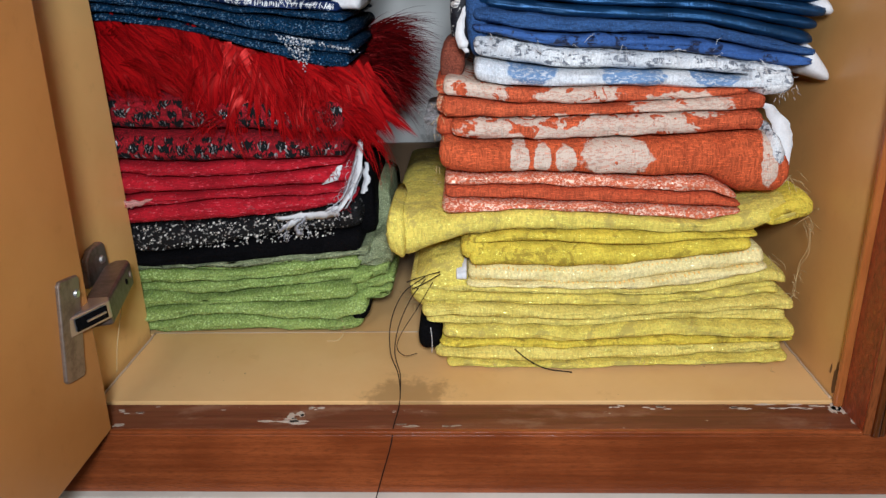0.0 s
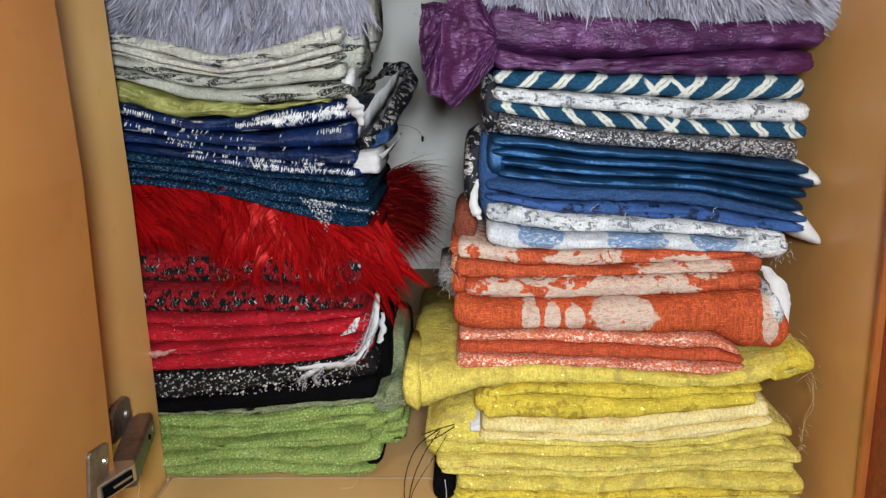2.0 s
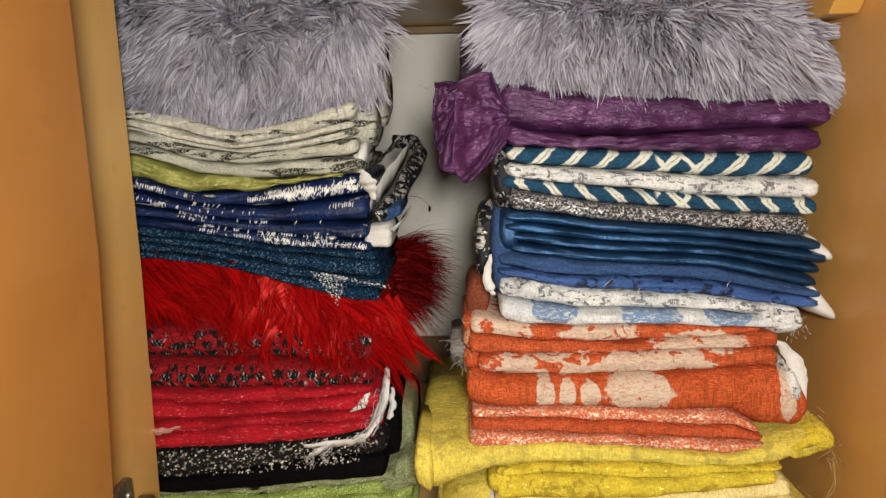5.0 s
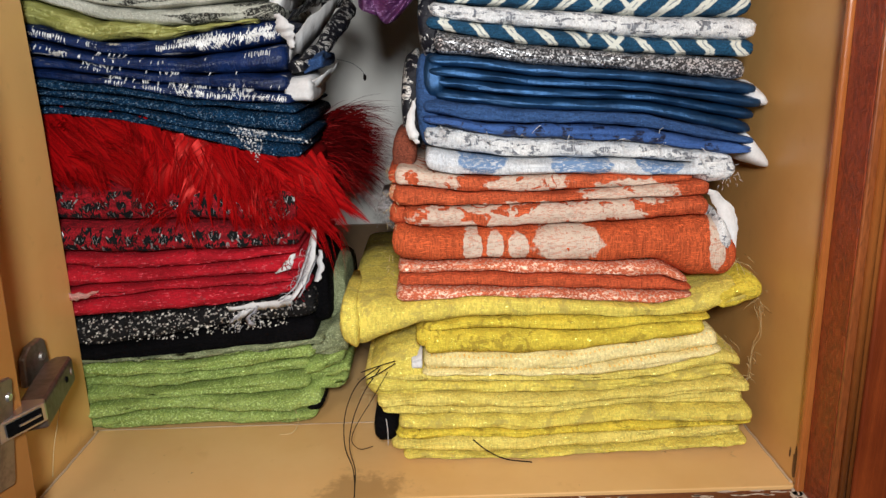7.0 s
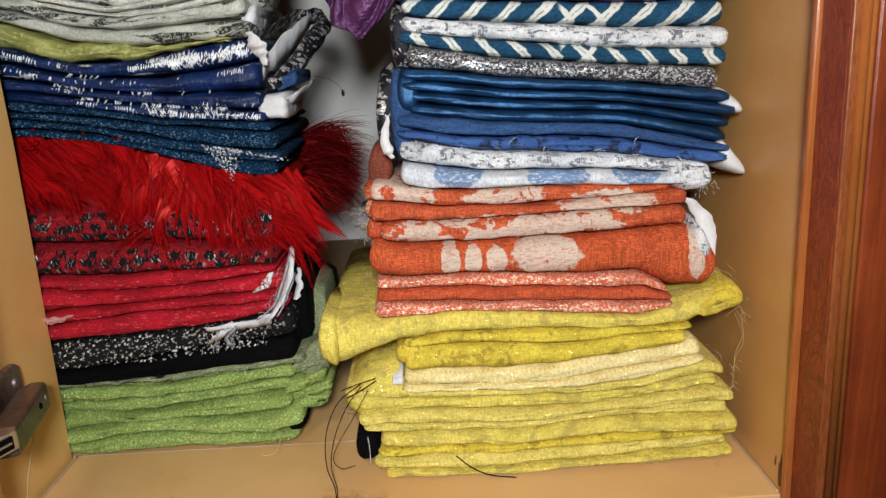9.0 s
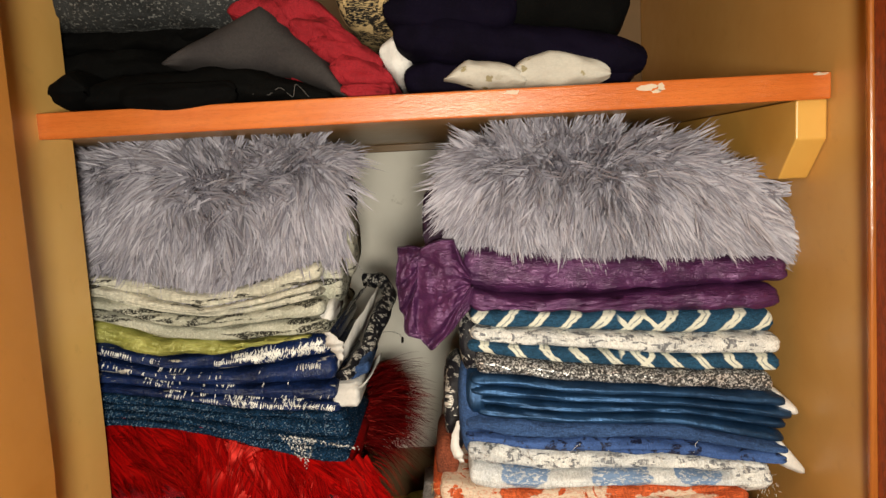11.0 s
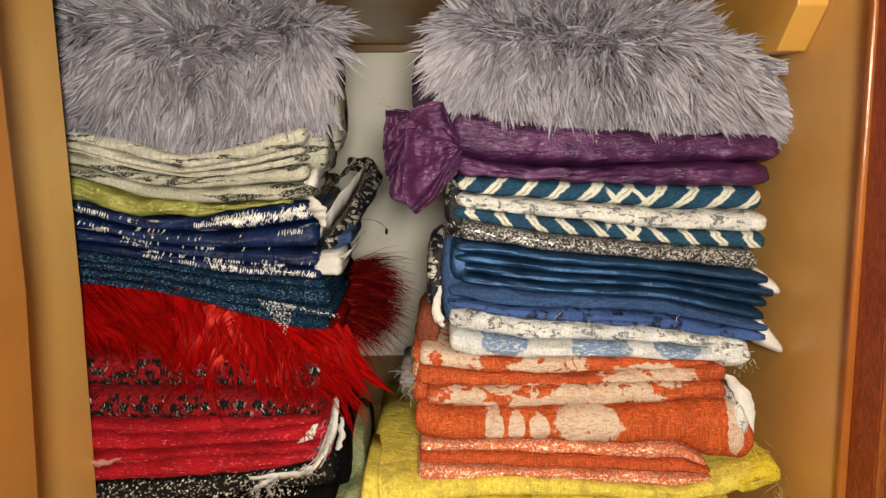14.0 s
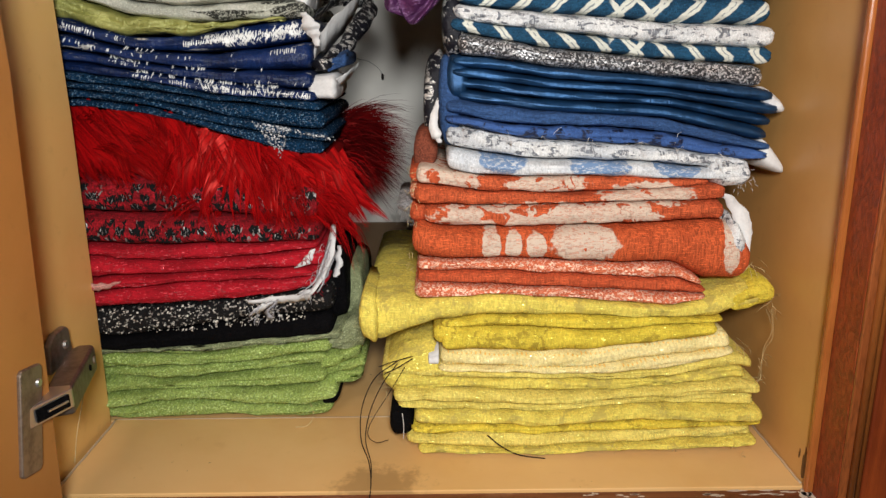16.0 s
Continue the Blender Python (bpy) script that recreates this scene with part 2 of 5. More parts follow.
ORANGE_RIB = (1500, 600, 160)
IVORY = lin(214, 192, 172)
ORANGE = motif("orange_medallion", lin(202, 92, 48), lin(178, 74, 36), IVORY, 150, 0.30, rib=ORANGE_RIB, weave=1.1, solid=0.6, both=True, wobble=0.36, warp=1.5, strokes=(200, 200, 700),
               spots=((0.323, 0.167, 0.0075, 0.012), (0.340, 0.166, 0.0065, 0.011), (0.357, 0.165, 0.0075, 0.010), (0.394, 0.167, 0.026, 0.0135), (0.506, 0.162, 0.006, 0.02)))
ORANGE_BAND = motif("orange_ivory_band", lin(198, 92, 52), lin(176, 74, 40), IVORY, 55, 0.40, rib=ORANGE_RIB, weave=1.1, solid=0.6, both=True, warp=0.9,
                    spots=((0.350, 0.186, 0.075, 0.012), (0.425, 0.184, 0.030, 0.012), (0.442, 0.203, 0.035, 0.010)))
ORANGE_TOP = motif("orange_ivory_sprig", lin(198, 92, 52), lin(176, 74, 40), IVORY, 70, 0.42, rib=ORANGE_RIB, weave=1.1, solid=0.6, both=True,
                   spots=((0.287, 0.217, 0.028, 0.012), (0.368, 0.211, 0.032, 0.007), (0.440, 0.203, 0.030, 0.01)))
ORANGE_PLAIN = plain("orange_ribbed", lin(196, 88, 50), lin(172, 70, 38), rib=ORANGE_RIB)
COPPER = motif("copper_glitter", lin(212, 112, 74), lin(184, 84, 54), lin(244, 206, 180), 480, 0.5, metal=0.5, warp=0.3)
SILVER_BLUE = motif("silver_blue_floral", lin(220, 219, 217), lin(184, 186, 190), lin(116, 118, 124), 120, 0.55, metal=0.3, rough=0.5, rib=(1300, 500, 500), stretch=(0.7, 1, 1.8), strokes=(500, 260, 140))
SILVER_MED = motif("silver_medallion", lin(218, 219, 220), lin(184, 188, 196), lin(112, 138, 174), 0, 0, rough=0.5, rib=(1300, 500, 500), wobble=0.3,
                   spots=((0.333, 0.232, 0.019, 0.013), (0.405, 0.225, 0.022, 0.012), (0.465, 0.224, 0.018, 0.01)))
BLUE = plain("blue_cotton", lin(56, 85, 132), lin(40, 64, 106), rib=(420, 600, 1500))
BLUE_PRINT = motif("blue_dark_print", lin(62, 92, 150), lin(48, 74, 126), lin(28, 34, 58), 80, 0.55, stretch=(1, 1, 0.6))


def satin(name, c, c2, rough=0.32, metal=0.45, crease=(60.0, 0.6, 0.003), rib=(300, 500, 1800), pull=(1.0, 1.0, 0.6)):
    """Lustrous cloth: most of its light comes back as a soft gleam from the ridges."""
    k = cloth(name, c, c2, rough, weave=0.35, rib=rib, crease=crease, pull=pull)
    k.b.inputs["Specular IOR Level"].default_value = 0.6
    return k.done(k.col, None, metal)


LIME = satin("lime_satin", lin(166, 165, 92), lin(134, 134, 66), 0.4, 0.25, (130.0, 1.0, 0.004))
SATIN = satin("navy_satin", lin(42, 80, 122), lin(22, 50, 82), 0.42, 0.66, (50.0, 0.5, 0.002), (1300, 500, 160))
PURPLE = satin("purple_satin", lin(86, 41, 88), lin(56, 26, 60), 0.40, 0.38, (280.0, 0.9, 0.0030), (300, 500, 900), (0.4, 1.0, 1.2))
TEAL = plain("teal_weave", lin(21, 51, 79), lin(8, 22, 38), rib=(420, 500, 900), glint=0.6, weave=1.5, blotch=90, crease=(110.0, 0.8, 0.005))
SILVER_BROCADE = lin(208, 204, 198)
NAVY_BROCADE = motif("navy_silver_brocade", lin(22, 41, 86), lin(10, 17, 36), SILVER_BROCADE, 1.0, 0.66, rough=0.36, metal=0.5, shine=0.3, warp=0.3, stretch=(26, 60, 170), rib=(900, 500, 300), strokes=(560, 300, 60))
DARK_BROCADE = motif("black_silver_brocade", lin(26, 26, 34), lin(16, 16, 22), SILVER_BROCADE, 70, 0.52, rough=0.5, metal=0.5, shine=0.3, warp=2.0)
MOSS = motif("moss_grey_knit", lin(192, 191, 178), lin(158, 158, 142), lin(40, 40, 36), 30, 0.54, stretch=(0.5, 1, 2.6), rib=(1300, 500, 500), rough=0.9, shine=0.8, strokes=(700, 400, 700))
CREAM = motif("cream_black_knit", lin(202, 198, 184), lin(180, 177, 164), lin(56, 54, 50), 34, 0.57, stretch=(0.5, 1, 3.2), rib=(620, 400, 110), rough=0.9, shine=0.8)
RED = plain("red_weave", lin(182, 19, 36), lin(142, 11, 25), rib=(300, 600, 2200), glint=0.15, weave=0.7)
GREY_KNIT = motif("grey_tweed", lin(44, 46, 48), lin(18, 19, 20), lin(104, 104, 104), 380, 0.57, warp=0.4, shine=0.8)


def sequinned(name, base, dark, bright, scale, dark_amount, dark_pick=0.30, bright_pick=0.66):
    """Cloth under scattered sequins, some dark and some catching light."""
    k = cloth(name, base)
    c = k.cells(scale, stretch=(1.0, 0.6, 1.5), jitter=0.85)
    dist, pick = c.outputs["Distance"], k.node("ShaderNodeSeparateColor", Color=c.outputs["Color"])
    disc = k.step(dist, 0.52, 0.42)
    patch = k.step(k.noise(26, 3), 0.5 - dark_amount, 0.62 - dark_amount)
    d = k.math("MULTIPLY", disc, k.math("MULTIPLY", k.step(pick.outputs[0], dark_pick, dark_pick + 0.04), patch))
    b = k.math("MULTIPLY", disc, k.math("MULTIPLY", k.step(pick.outputs[1], bright_pick, bright_pick + 0.04), patch))
    col = k.mix(b, k.mix(d, k.col, dark), bright)
    k.bump(disc, 0.6, 0.001)
    return k.done(col, k.math("SUBTRACT", 0.8, k.math("MULTIPLY", k.math("MAXIMUM", d, b), 0.5)), k.math("MULTIPLY", b, 0.7))


RED_TWEED = plain("red_tweed", lin(150, 15, 28), lin(92, 8, 16), rib=(260, 500, 900), weave=1.4, blotch=110)
BLACK_SEQUIN = sequinned("black_silver_sequins", lin(20, 19, 20), lin(10, 9, 11), lin(170, 164, 156), 400, 0.25, 0.30, 0.80)


def glitter():
    k = Mat("silver_glitter", 0.5)
    c = k.cells(900)
    pick = k.node("ShaderNodeSeparateColor", Color=c.outputs["Color"])
    on = k.step(pick.outputs[0], 0.45, 1.0)
    k.bump(c.outputs["Color"], 0.6, 0.001)
    return k.done(k.mix(on, lin(50, 49, 51), lin(232, 230, 230)), 0.3, k.math("MULTIPLY", on, 0.6))


GLITTER = glitter()


def chevron():
    """White slanted strokes with a dark core, mirrored about a crossing, on teal."""
    k = cloth("teal_chevron", lin(34, 76, 106), lin(24, 58, 84))
    x = k.math("SUBTRACT", k.xyz(0), 0.428)
    z = k.math("ABSOLUTE", k.math("SUBTRACT", k.math("SUBTRACT", k.xyz(2), 0.315), k.math("MULTIPLY", x, -0.10)))
    wob = k.math("MULTIPLY", k.math("SUBTRACT", k.noise(90, 2), 0.5), 0.006)
    s = k.math("ADD", k.math("SUBTRACT", x, k.math("MULTIPLY", z, 1.0)), wob)
    d = k.math("FRACT", k.math("DIVIDE", k.math("ADD", s, 1.0), 0.0235))
    band = k.math("MULTIPLY", k.step(d, 0.10, 0.15), k.step(d, 0.48, 0.43))
    core = k.math("MULTIPLY", k.step(d, 0.26, 0.29), k.step(d, 0.34, 0.31))
    core = k.math("MULTIPLY", core, k.step(k.noise(160, 2), 0.42, 0.5))
    f = k.math("SUBTRACT", band, k.math("MULTIPLY", core, 0.6))
    back = k.math("FRACT", k.math("DIVIDE", k.math("SUBTRACT", k.math("ADD", wob, 1.0), k.math("ADD", x, k.math("MULTIPLY", z, 1.0))), 0.0235))
    near = k.step(k.math("ABSOLUTE", x), 0.020, 0.016)
    cross = k.math("MULTIPLY", near, k.math("MULTIPLY", k.step(back, 0.10, 0.15), k.step(back, 0.36, 0.31)))
    f = k.math("MAXIMUM", f, cross)
    return k.done(k.mix(f, k.col, lin(214, 214, 202)))


CHEVRON = chevron()


def hair(name, c, c2, rough=0.4, spec=0.25, gleam=(1, 1, 1, 1)):
    k = Mat(name, rough)
    r = k.node("ShaderNodeNewGeometry").outputs["Random Per Island"]
    col = k.mix(r, c, c2)
    k.b.inputs["Specular IOR Level"].default_value = spec
    k.b.inputs["Specular Tint"].default_value = gleam
    return k.done(col)


GREY_FUR = hair("grey_fur", lin(188, 185, 198), lin(126, 123, 137), 0.45, 0.5)
# Ground darker than the hair, so bare spots look shaded between locks.
GREY_SKIN_SHADED = plain("grey_fur_shaded_ground", lin(112, 109, 120))
# Same fur as the sleek red, darkened for the shade in the gap.
RED_FUR_SHADED = hair("red_fur", lin(92, 5, 8), lin(42, 2, 4), 0.40, 0.3, (1.0, 0.10, 0.08, 1))
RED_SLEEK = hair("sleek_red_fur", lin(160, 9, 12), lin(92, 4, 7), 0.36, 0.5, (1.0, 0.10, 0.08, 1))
RED_SKIN = plain("red_fur_ground", lin(150, 14, 16), rough=0.5, weave=0.3)
from mathutils.bvhtree import BVHTree



# ---- building tools ----
ORIGIN = {}


def thing(name, base, label, category, group="", kind=""):
    """An empty at the base of a thing; its parts hang under it."""
    ob = new(name)
    ob.location = base
    ORIGIN[ob] = Vector(base)
    return tagged(ob, label, category, group, kind)


def link_mesh(name, verts, faces, mat, parent=None, label="", smooth=True, keep=True):
    """A mesh from places in the room; with keep its texture space stays that of the room."""
    me = bpy.data.meshes.new(name)
    me.from_pydata([tuple(v) for v in verts], [], faces)
    me.materials.append(mat)
    if smooth:
        me.polygons.foreach_set("use_smooth", [True] * len(me.polygons))
    me.update()
    ob = new(name, me)
    if parent is not None:
        ob.parent = parent
        ob.matrix_parent_inverse = Matrix.Translation(-ORIGIN[parent])
    ORIGIN[ob] = Vector((0, 0, 0))
    return tagged(ob, label) if label else ob


def part(name, bm, mat, parent=None, label="", smooth=False):
    """Links a bmesh as one mesh object under a thing or a part."""
    me = bpy.data.meshes.new(name)
    bmesh.ops.recalc_face_normals(bm, faces=bm.faces)
    bm.to_mesh(me)
    bm.free()
    me.materials.append(mat)
    if smooth:
        me.polygons.foreach_set("use_smooth", [True] * len(me.polygons))
    ob = new(name, me)
    if parent is not None:
        ob.parent = parent
        ob.matrix_parent_inverse = Matrix.Translation(-ORIGIN[parent])
    ORIGIN[ob] = Vector((0, 0, 0))
    return tagged(ob, label) if label else ob


def box(x0, x1, y0, y1, z0, z1, bevel=0.0015, seg=2, bm=None):
    bm = bm or bmesh.new()
    r = bmesh.ops.create_cube(bm, size=1, matrix=Matrix.LocRotScale(((x0 + x1) / 2, (y0 + y1) / 2, (z0 + z1) / 2), None, (x1 - x0, y1 - y0, z1 - z0)))
    if bevel:
        edges = list({e for v in r["verts"] for e in v.link_edges})
        bmesh.ops.bevel(bm, geom=edges, offset=bevel, segments=seg, affect="EDGES", profile=0.5)
    return bm


def prism(outline, axis, a, b, bevel=0.0):
    """A flat outline pushed along an axis (0, 1 or 2) from a to b."""
    bm = bmesh.new()
    at = lambda p, d: {0: (d, p[0], p[1]), 1: (p[0], d, p[1]), 2: (p[0], p[1], d)}[axis]
    lo = [bm.verts.new(at(p, a)) for p in outline]
    hi = [bm.verts.new(at(p, b)) for p in outline]
    n = len(outline)
    bm.faces.new(lo)
    bm.faces.new(hi[::-1])
    for i in range(n):
        bm.faces.new((lo[i], lo[(i + 1) % n], hi[(i + 1) % n], hi[i]))
    if bevel:
        bmesh.ops.bevel(bm, geom=bm.edges[:], offset=bevel, segments=2, affect="EDGES", profile=0.5)
    return bm


def curve_at(knots, x):
    """A smooth line through (x, z) knots, eased between them."""
    xs = np.array([k[0] for k in knots])
    zs = np.array([k[1] for k in knots])
    fine = np.linspace(xs[0], xs[-1], 160)
    z = np.interp(fine, xs, zs)
    w = np.hanning(11)
    z = np.convolve(np.r_[np.full(5, z[0]), z, np.full(5, z[-1])], w / w.sum(), "valid")
    return np.interp(x, fine, z)


SEED = [0]


def wander(seed, x, y=0.0, s=1.0):
    return noise.noise(Vector((x * s + seed * 7.31, y * s + seed * 1.7, seed * 3.3)))


def slab(x0, x1, bot, top, front, back, wave=0.003, ripple=1.0, square=2.6, nx=90, tuck=0.010):
    """One folded layer: a soft bar of cloth with a rounded front nose and rounded ends. bot, top: heights as functions of x;
    front: the nose's depth as a function of x and z. Returns verts and faces."""
    SEED[0] += 1
    sd = SEED[0]
    k = 9
    t = np.linspace(-1, 1, k)
    verts, faces = [], []
    xs = x0 + (x1 - x0) * (0.5 - 0.5 * np.cos(np.linspace(0, math.pi, nx))) * 0.5 + (x1 - x0) * np.linspace(0, 1, nx) * 0.5
    for x in xs:
        e = min(1.0, min(x - x0, x1 - x) / tuck)
        end = math.sqrt(max(0.0, 1 - (1 - e) ** 2))
        zb, zt = float(bot(x)), float(top(x))
        zb += 0.0012 * ripple * wander(sd, x, 3.0, 45)
        zt += 0.0012 * ripple * wander(sd, x, 9.0, 45)
        zm, h = (zb + zt) / 2, max(0.0008, (zt - zb) / 2)
        h *= 0.25 + 0.75 * end
        nose = min(max(h * 1.7, 0.004), 0.020)
        row = []
        for s in t:
            z = zm + s * h
            bulge = (1 - abs(s) ** square) ** (1 / square)
            y = front(x, z) + nose * (1 - bulge)
            y += wave * wander(sd, x, 0.0, 14) + 0.0024 * ripple * wander(sd, x, s * 0.5, 38) + 0.0010 * ripple * wander(sd + 50, x, s * 1.2, 110)
            z += 0.0009 * ripple * wander(sd + 20, x, s, 70)
            y += 0.006 * (1 - end)
            row.append((x, y, z))
        yb = back
        mid = (row[-1][1] + yb) / 2
        row += [(x, mid, zm + h * 1.0), (x, yb, zm + h * 0.8), (x, yb, zm - h * 0.8), (x, mid, zm - h * 1.0)]
        verts += row
    m = k + 4
    for i in range(nx - 1):
        for j in range(m):
            faces.append((i * m + j, i * m + (j + 1) % m, (i + 1) * m + (j + 1) % m, (i + 1) * m + j))
    faces.append(tuple(range(m))[::-1])
    faces.append(tuple((nx - 1) * m + j for j in range(m)))
    return verts, faces


def right_face(x, z):
    return 0.045 + 0.15 * z


def left_face(x, z):
    return 0.09 + 0.12 * z


def folded(name, label, mats, x0, x1, bot, top, face, back=0.285, folds=1, jag=0.004, push=0.0, wave=0.003, category="folded cloth", ripple=1.0, tuck=0.006, square=2.6, gap=0.0006, spread=0.45, shares=None):
    """A folded cover: its folds lie on one another between two border lines."""
    rnd = random.Random(name + label)
    z0 = float(curve_at(bot, (x0 + x1) / 2))
    ob = thing(name, ((x0 + x1) / 2, face(0, z0) + 0.08, z0), label, category, "folded cloths in the cupboard")
    cuts = np.cumsum([0.0] + list(shares) if shares else [0.0] + [rnd.uniform(1 - spread, 1 + spread) for i in range(folds)])
    cuts = cuts / cuts[-1]
    drift = [0.0] + [rnd.uniform(0, 90) for i in range(folds - 1)] + [0.0]

    def level(i, x):
        a = cuts[i]
        if 0 < i < folds:
            a += 1.2 * spread / folds * wander(drift[i], x, 0, 9)
        return curve_at(bot, x) * (1 - a) + curve_at(top, x) * a

    for i in range(folds):
        lo = lambda x, i=i: level(i, x) + (gap if i else 0)
        hi = lambda x, i=i: level(i + 1, x) - gap
        p = push + rnd.uniform(-0.5, 0.5) * jag
        l, r = x0 + rnd.uniform(-1, 1) * jag, x1 + rnd.uniform(-1, 1) * jag
        m = mats[i % len(mats)]
        v, f = slab(l, r, lo, hi, lambda x, z, p=p: face(x, z) + p, back, wave, ripple, square, tuck=tuck)
        link_mesh("fold", v, f, m, ob)
    return ob


def ribbon(points, width, axis=(0, 0, 1), thick=0.0008):
    """A narrow strip of cloth along points, with thickness."""
    verts, faces = [], []
    a = Vector(axis).normalized()
    n = len(points)
    for i, p in enumerate(points):
        p = Vector(p)
        d = (Vector(points[min(i + 1, n - 1)]) - Vector(points[max(i - 1, 0)])).normalized()
        u = d.cross(a)
        u = u.normalized() if u.length > 1e-5 else Vector((0, 1, 0))
        w = width[i] if isinstance(width, (list, tuple)) else width
        for s, q in ((-1, -1), (1, -1), (1, 1), (-1, 1)):
            verts.append(p + a * (s * w / 2) + u * (q * thick / 2))
    for i in range(n - 1):
        for j in range(4):
            faces.append((i * 4 + j, i * 4 + (j + 1) % 4, i * 4 + 4 + (j + 1) % 4, i * 4 + 4 + j))
    faces += [(3, 2, 1, 0), tuple(n * 4 - 4 + j for j in range(4))]
    return verts, faces


def strand_tube(points, r, sides=5):
    verts, faces = [], []
    n = len(points)
    for i, p in enumerate(points):
        p = Vector(p)
        d = (Vector(points[min(i + 1, n - 1)]) - Vector(points[max(i - 1, 0)])).normalized()
        u = d.orthogonal().normalized()
        w = d.cross(u)
        for j in range(sides):
            c = math.tau * j / sides
            verts.append(p + (u * math.cos(c) + w * math.sin(c)) * r)
    for i in range(n - 1):
        for j in range(sides):
            faces.append((i * sides + j, i * sides + (j + 1) % sides, (i + 1) * sides + (j + 1) % sides, (i + 1) * sides + j))
    faces += [tuple(range(sides))[::-1], tuple((n - 1) * sides + j for j in range(sides))]
    return verts, faces


def spline(points, n=24):
    """A smooth line through a few places."""
    p = [Vector(q) for q in points]
    p = [p[0] * 2 - p[1]] + p + [p[-1] * 2 - p[-2]]
    out = []
    for i in range(1, len(p) - 2):
        m = max(2, n // (len(p) - 3))
        for s in range(m):
            t = s / m
            a, b, c, d = p[i - 1], p[i], p[i + 1], p[i + 2]
            out.append(0.5 * ((2 * b) + (c - a) * t + (2 * a - 5 * b + 4 * c - d) * t * t + (3 * b - a - 3 * c + d) * t ** 3))
    return out + [p[-2]]


def fur(points, mat, parent, name="pile", seed=1, loose=0.6):
    """Tapered flat hairs as one mesh. points: (root, list of steps, width) per hair."""
    verts, faces = [], []
    rnd = random.Random(seed)
    for root, steps, w in points:
        b = len(verts)
        p = Vector(root)
        path = [p.copy()]
        for s in steps:
            p = p + s
            path.append(p.copy())
        side = steps[0].cross(Vector((rnd.uniform(-loose, loose), -1, rnd.uniform(-loose, loose))))
        side = side.normalized() if side.length > 1e-6 else Vector((1, 0, 0))
        n = len(path)
        for i, q in enumerate(path[:-1]):
            r = w * (1.0 - 0.75 * (i / (n - 1)) ** 1.5) / 2
            verts += [q - side * r, q + side * r]
        verts.append(path[-1])
        for i in range(n - 2):
            faces.append((b + 2 * i, b + 2 * i + 1, b + 2 * i + 3, b + 2 * i + 2))
        faces.append((b + 2 * n - 4, b + 2 * n - 3, b + 2 * n - 2))
    return link_mesh(name, verts, faces, mat, parent)


# ---- the cupboard ----
W = 0.55
BACK = 0.53


def structure(name, bm, mat, label, smooth=False):
    return tagged(part(name, bm, mat, None, "", smooth), label, "cupboard", "", "structure")


structure("floor", box(0, W, 0.0, 0.106, -0.02, 0, 0.0008), FLOOR_TAN, "tan painted cupboard floor with scuffs and a damp stain")
structure("floor_rear", box(-0.36, W, 0.1065, BACK, -0.02, -0.0015, 0.0008), FLOOR_TAN, "tan painted rear floor board of the cupboard")
def bowed(bm, foot, slope, upto):
    """Warps an upright board: it leans into the opening up to a height, then stands straight."""
    bmesh.ops.bisect_plane(bm, geom=bm.verts[:] + bm.edges[:] + bm.faces[:], plane_co=(0, 0, upto), plane_no=(0, 0, 1))
    for v in bm.verts:
        v.co.x += foot + slope * min(max(v.co.z, 0.0), upto)
    return bm


structure("pier", bowed(box(-0.022, 0, 0.0, 0.105, -0.02, 1.05, 0.002), -0.003, 0.024, 0.26), PIER_LIT_TAN, "tan painted dividing panel beside the open door")
structure("wall_right", box(W, W + 0.018, 0.0, BACK, -0.02, 1.05, 0.001), TAN, "tan painted side wall of the cupboard")
structure("wall_left", box(-0.378, -0.36, 0.0, BACK, -0.02, 1.05, 0.001), TAN, "tan painted far side wall of the cupboard")
structure("wall_back", box(-0.378, W + 0.018, BACK, BACK + 0.02, -0.02, 1.05, 0), PLASTER, "grey plaster back wall with faint marks")
# These two sheets carry the shade at the back in their dark colour.
structure("back_board", box(-0.36, W, BACK - 0.006, BACK - 0.001, -0.001, 0.070, 0.001), TAN_DARK, "tan board along the foot of the back wall, darkened for shade")
structure("upper_back_shade", box(-0.36, W, BACK - 0.006, BACK - 0.001, 0.52, 1.05, 0.001), TAN_DARK, "dark sheet for the shade behind the upper shelf")
structure("ceiling", box(-0.378, W + 0.018, 0.0, BACK + 0.02, 1.051, 1.07, 0), TAN, "tan painted top board of the cupboard")
structure("front_panel_left", box(-0.378, -0.0225, -0.03, -0.0005, -0.02, 1.07, 0.001), TAN, "tan painted closed front beside the divider")
structure("tread", box(-0.02, 0.562, -0.031, -0.0005, -0.02, -0.002, 0.0012), TREAD, "worn mahogany threshold with chipped varnish")
structure("bottom_rail", box(-0.30, 0.90, -0.0345, -0.0315, -0.056, -0.0045, 0.001), MAHOG, "polished mahogany rail below the cupboard floor")
structure("rail_bead", box(-0.30, 0.90, -0.0352, -0.0312, -0.0042, -0.0012, 0.0008), MAHOG, "thin mahogany bead on the rail")
structure("plinth", box(-0.40, 0.95, -0.04, 0.2, -0.9, -0.0565, 0.001), WHITE_PAINT, "white painted plinth with smudges")

def leaned(bm, slope):
    """Leans upright trim towards the opening as it rises."""
    bmesh.ops.transform(bm, matrix=Matrix(((1, 0, -slope, 0), (0, 1, 0, 0), (0, 0, 1, 0), (0, 0, 0, 1))), verts=bm.verts)
    return bm


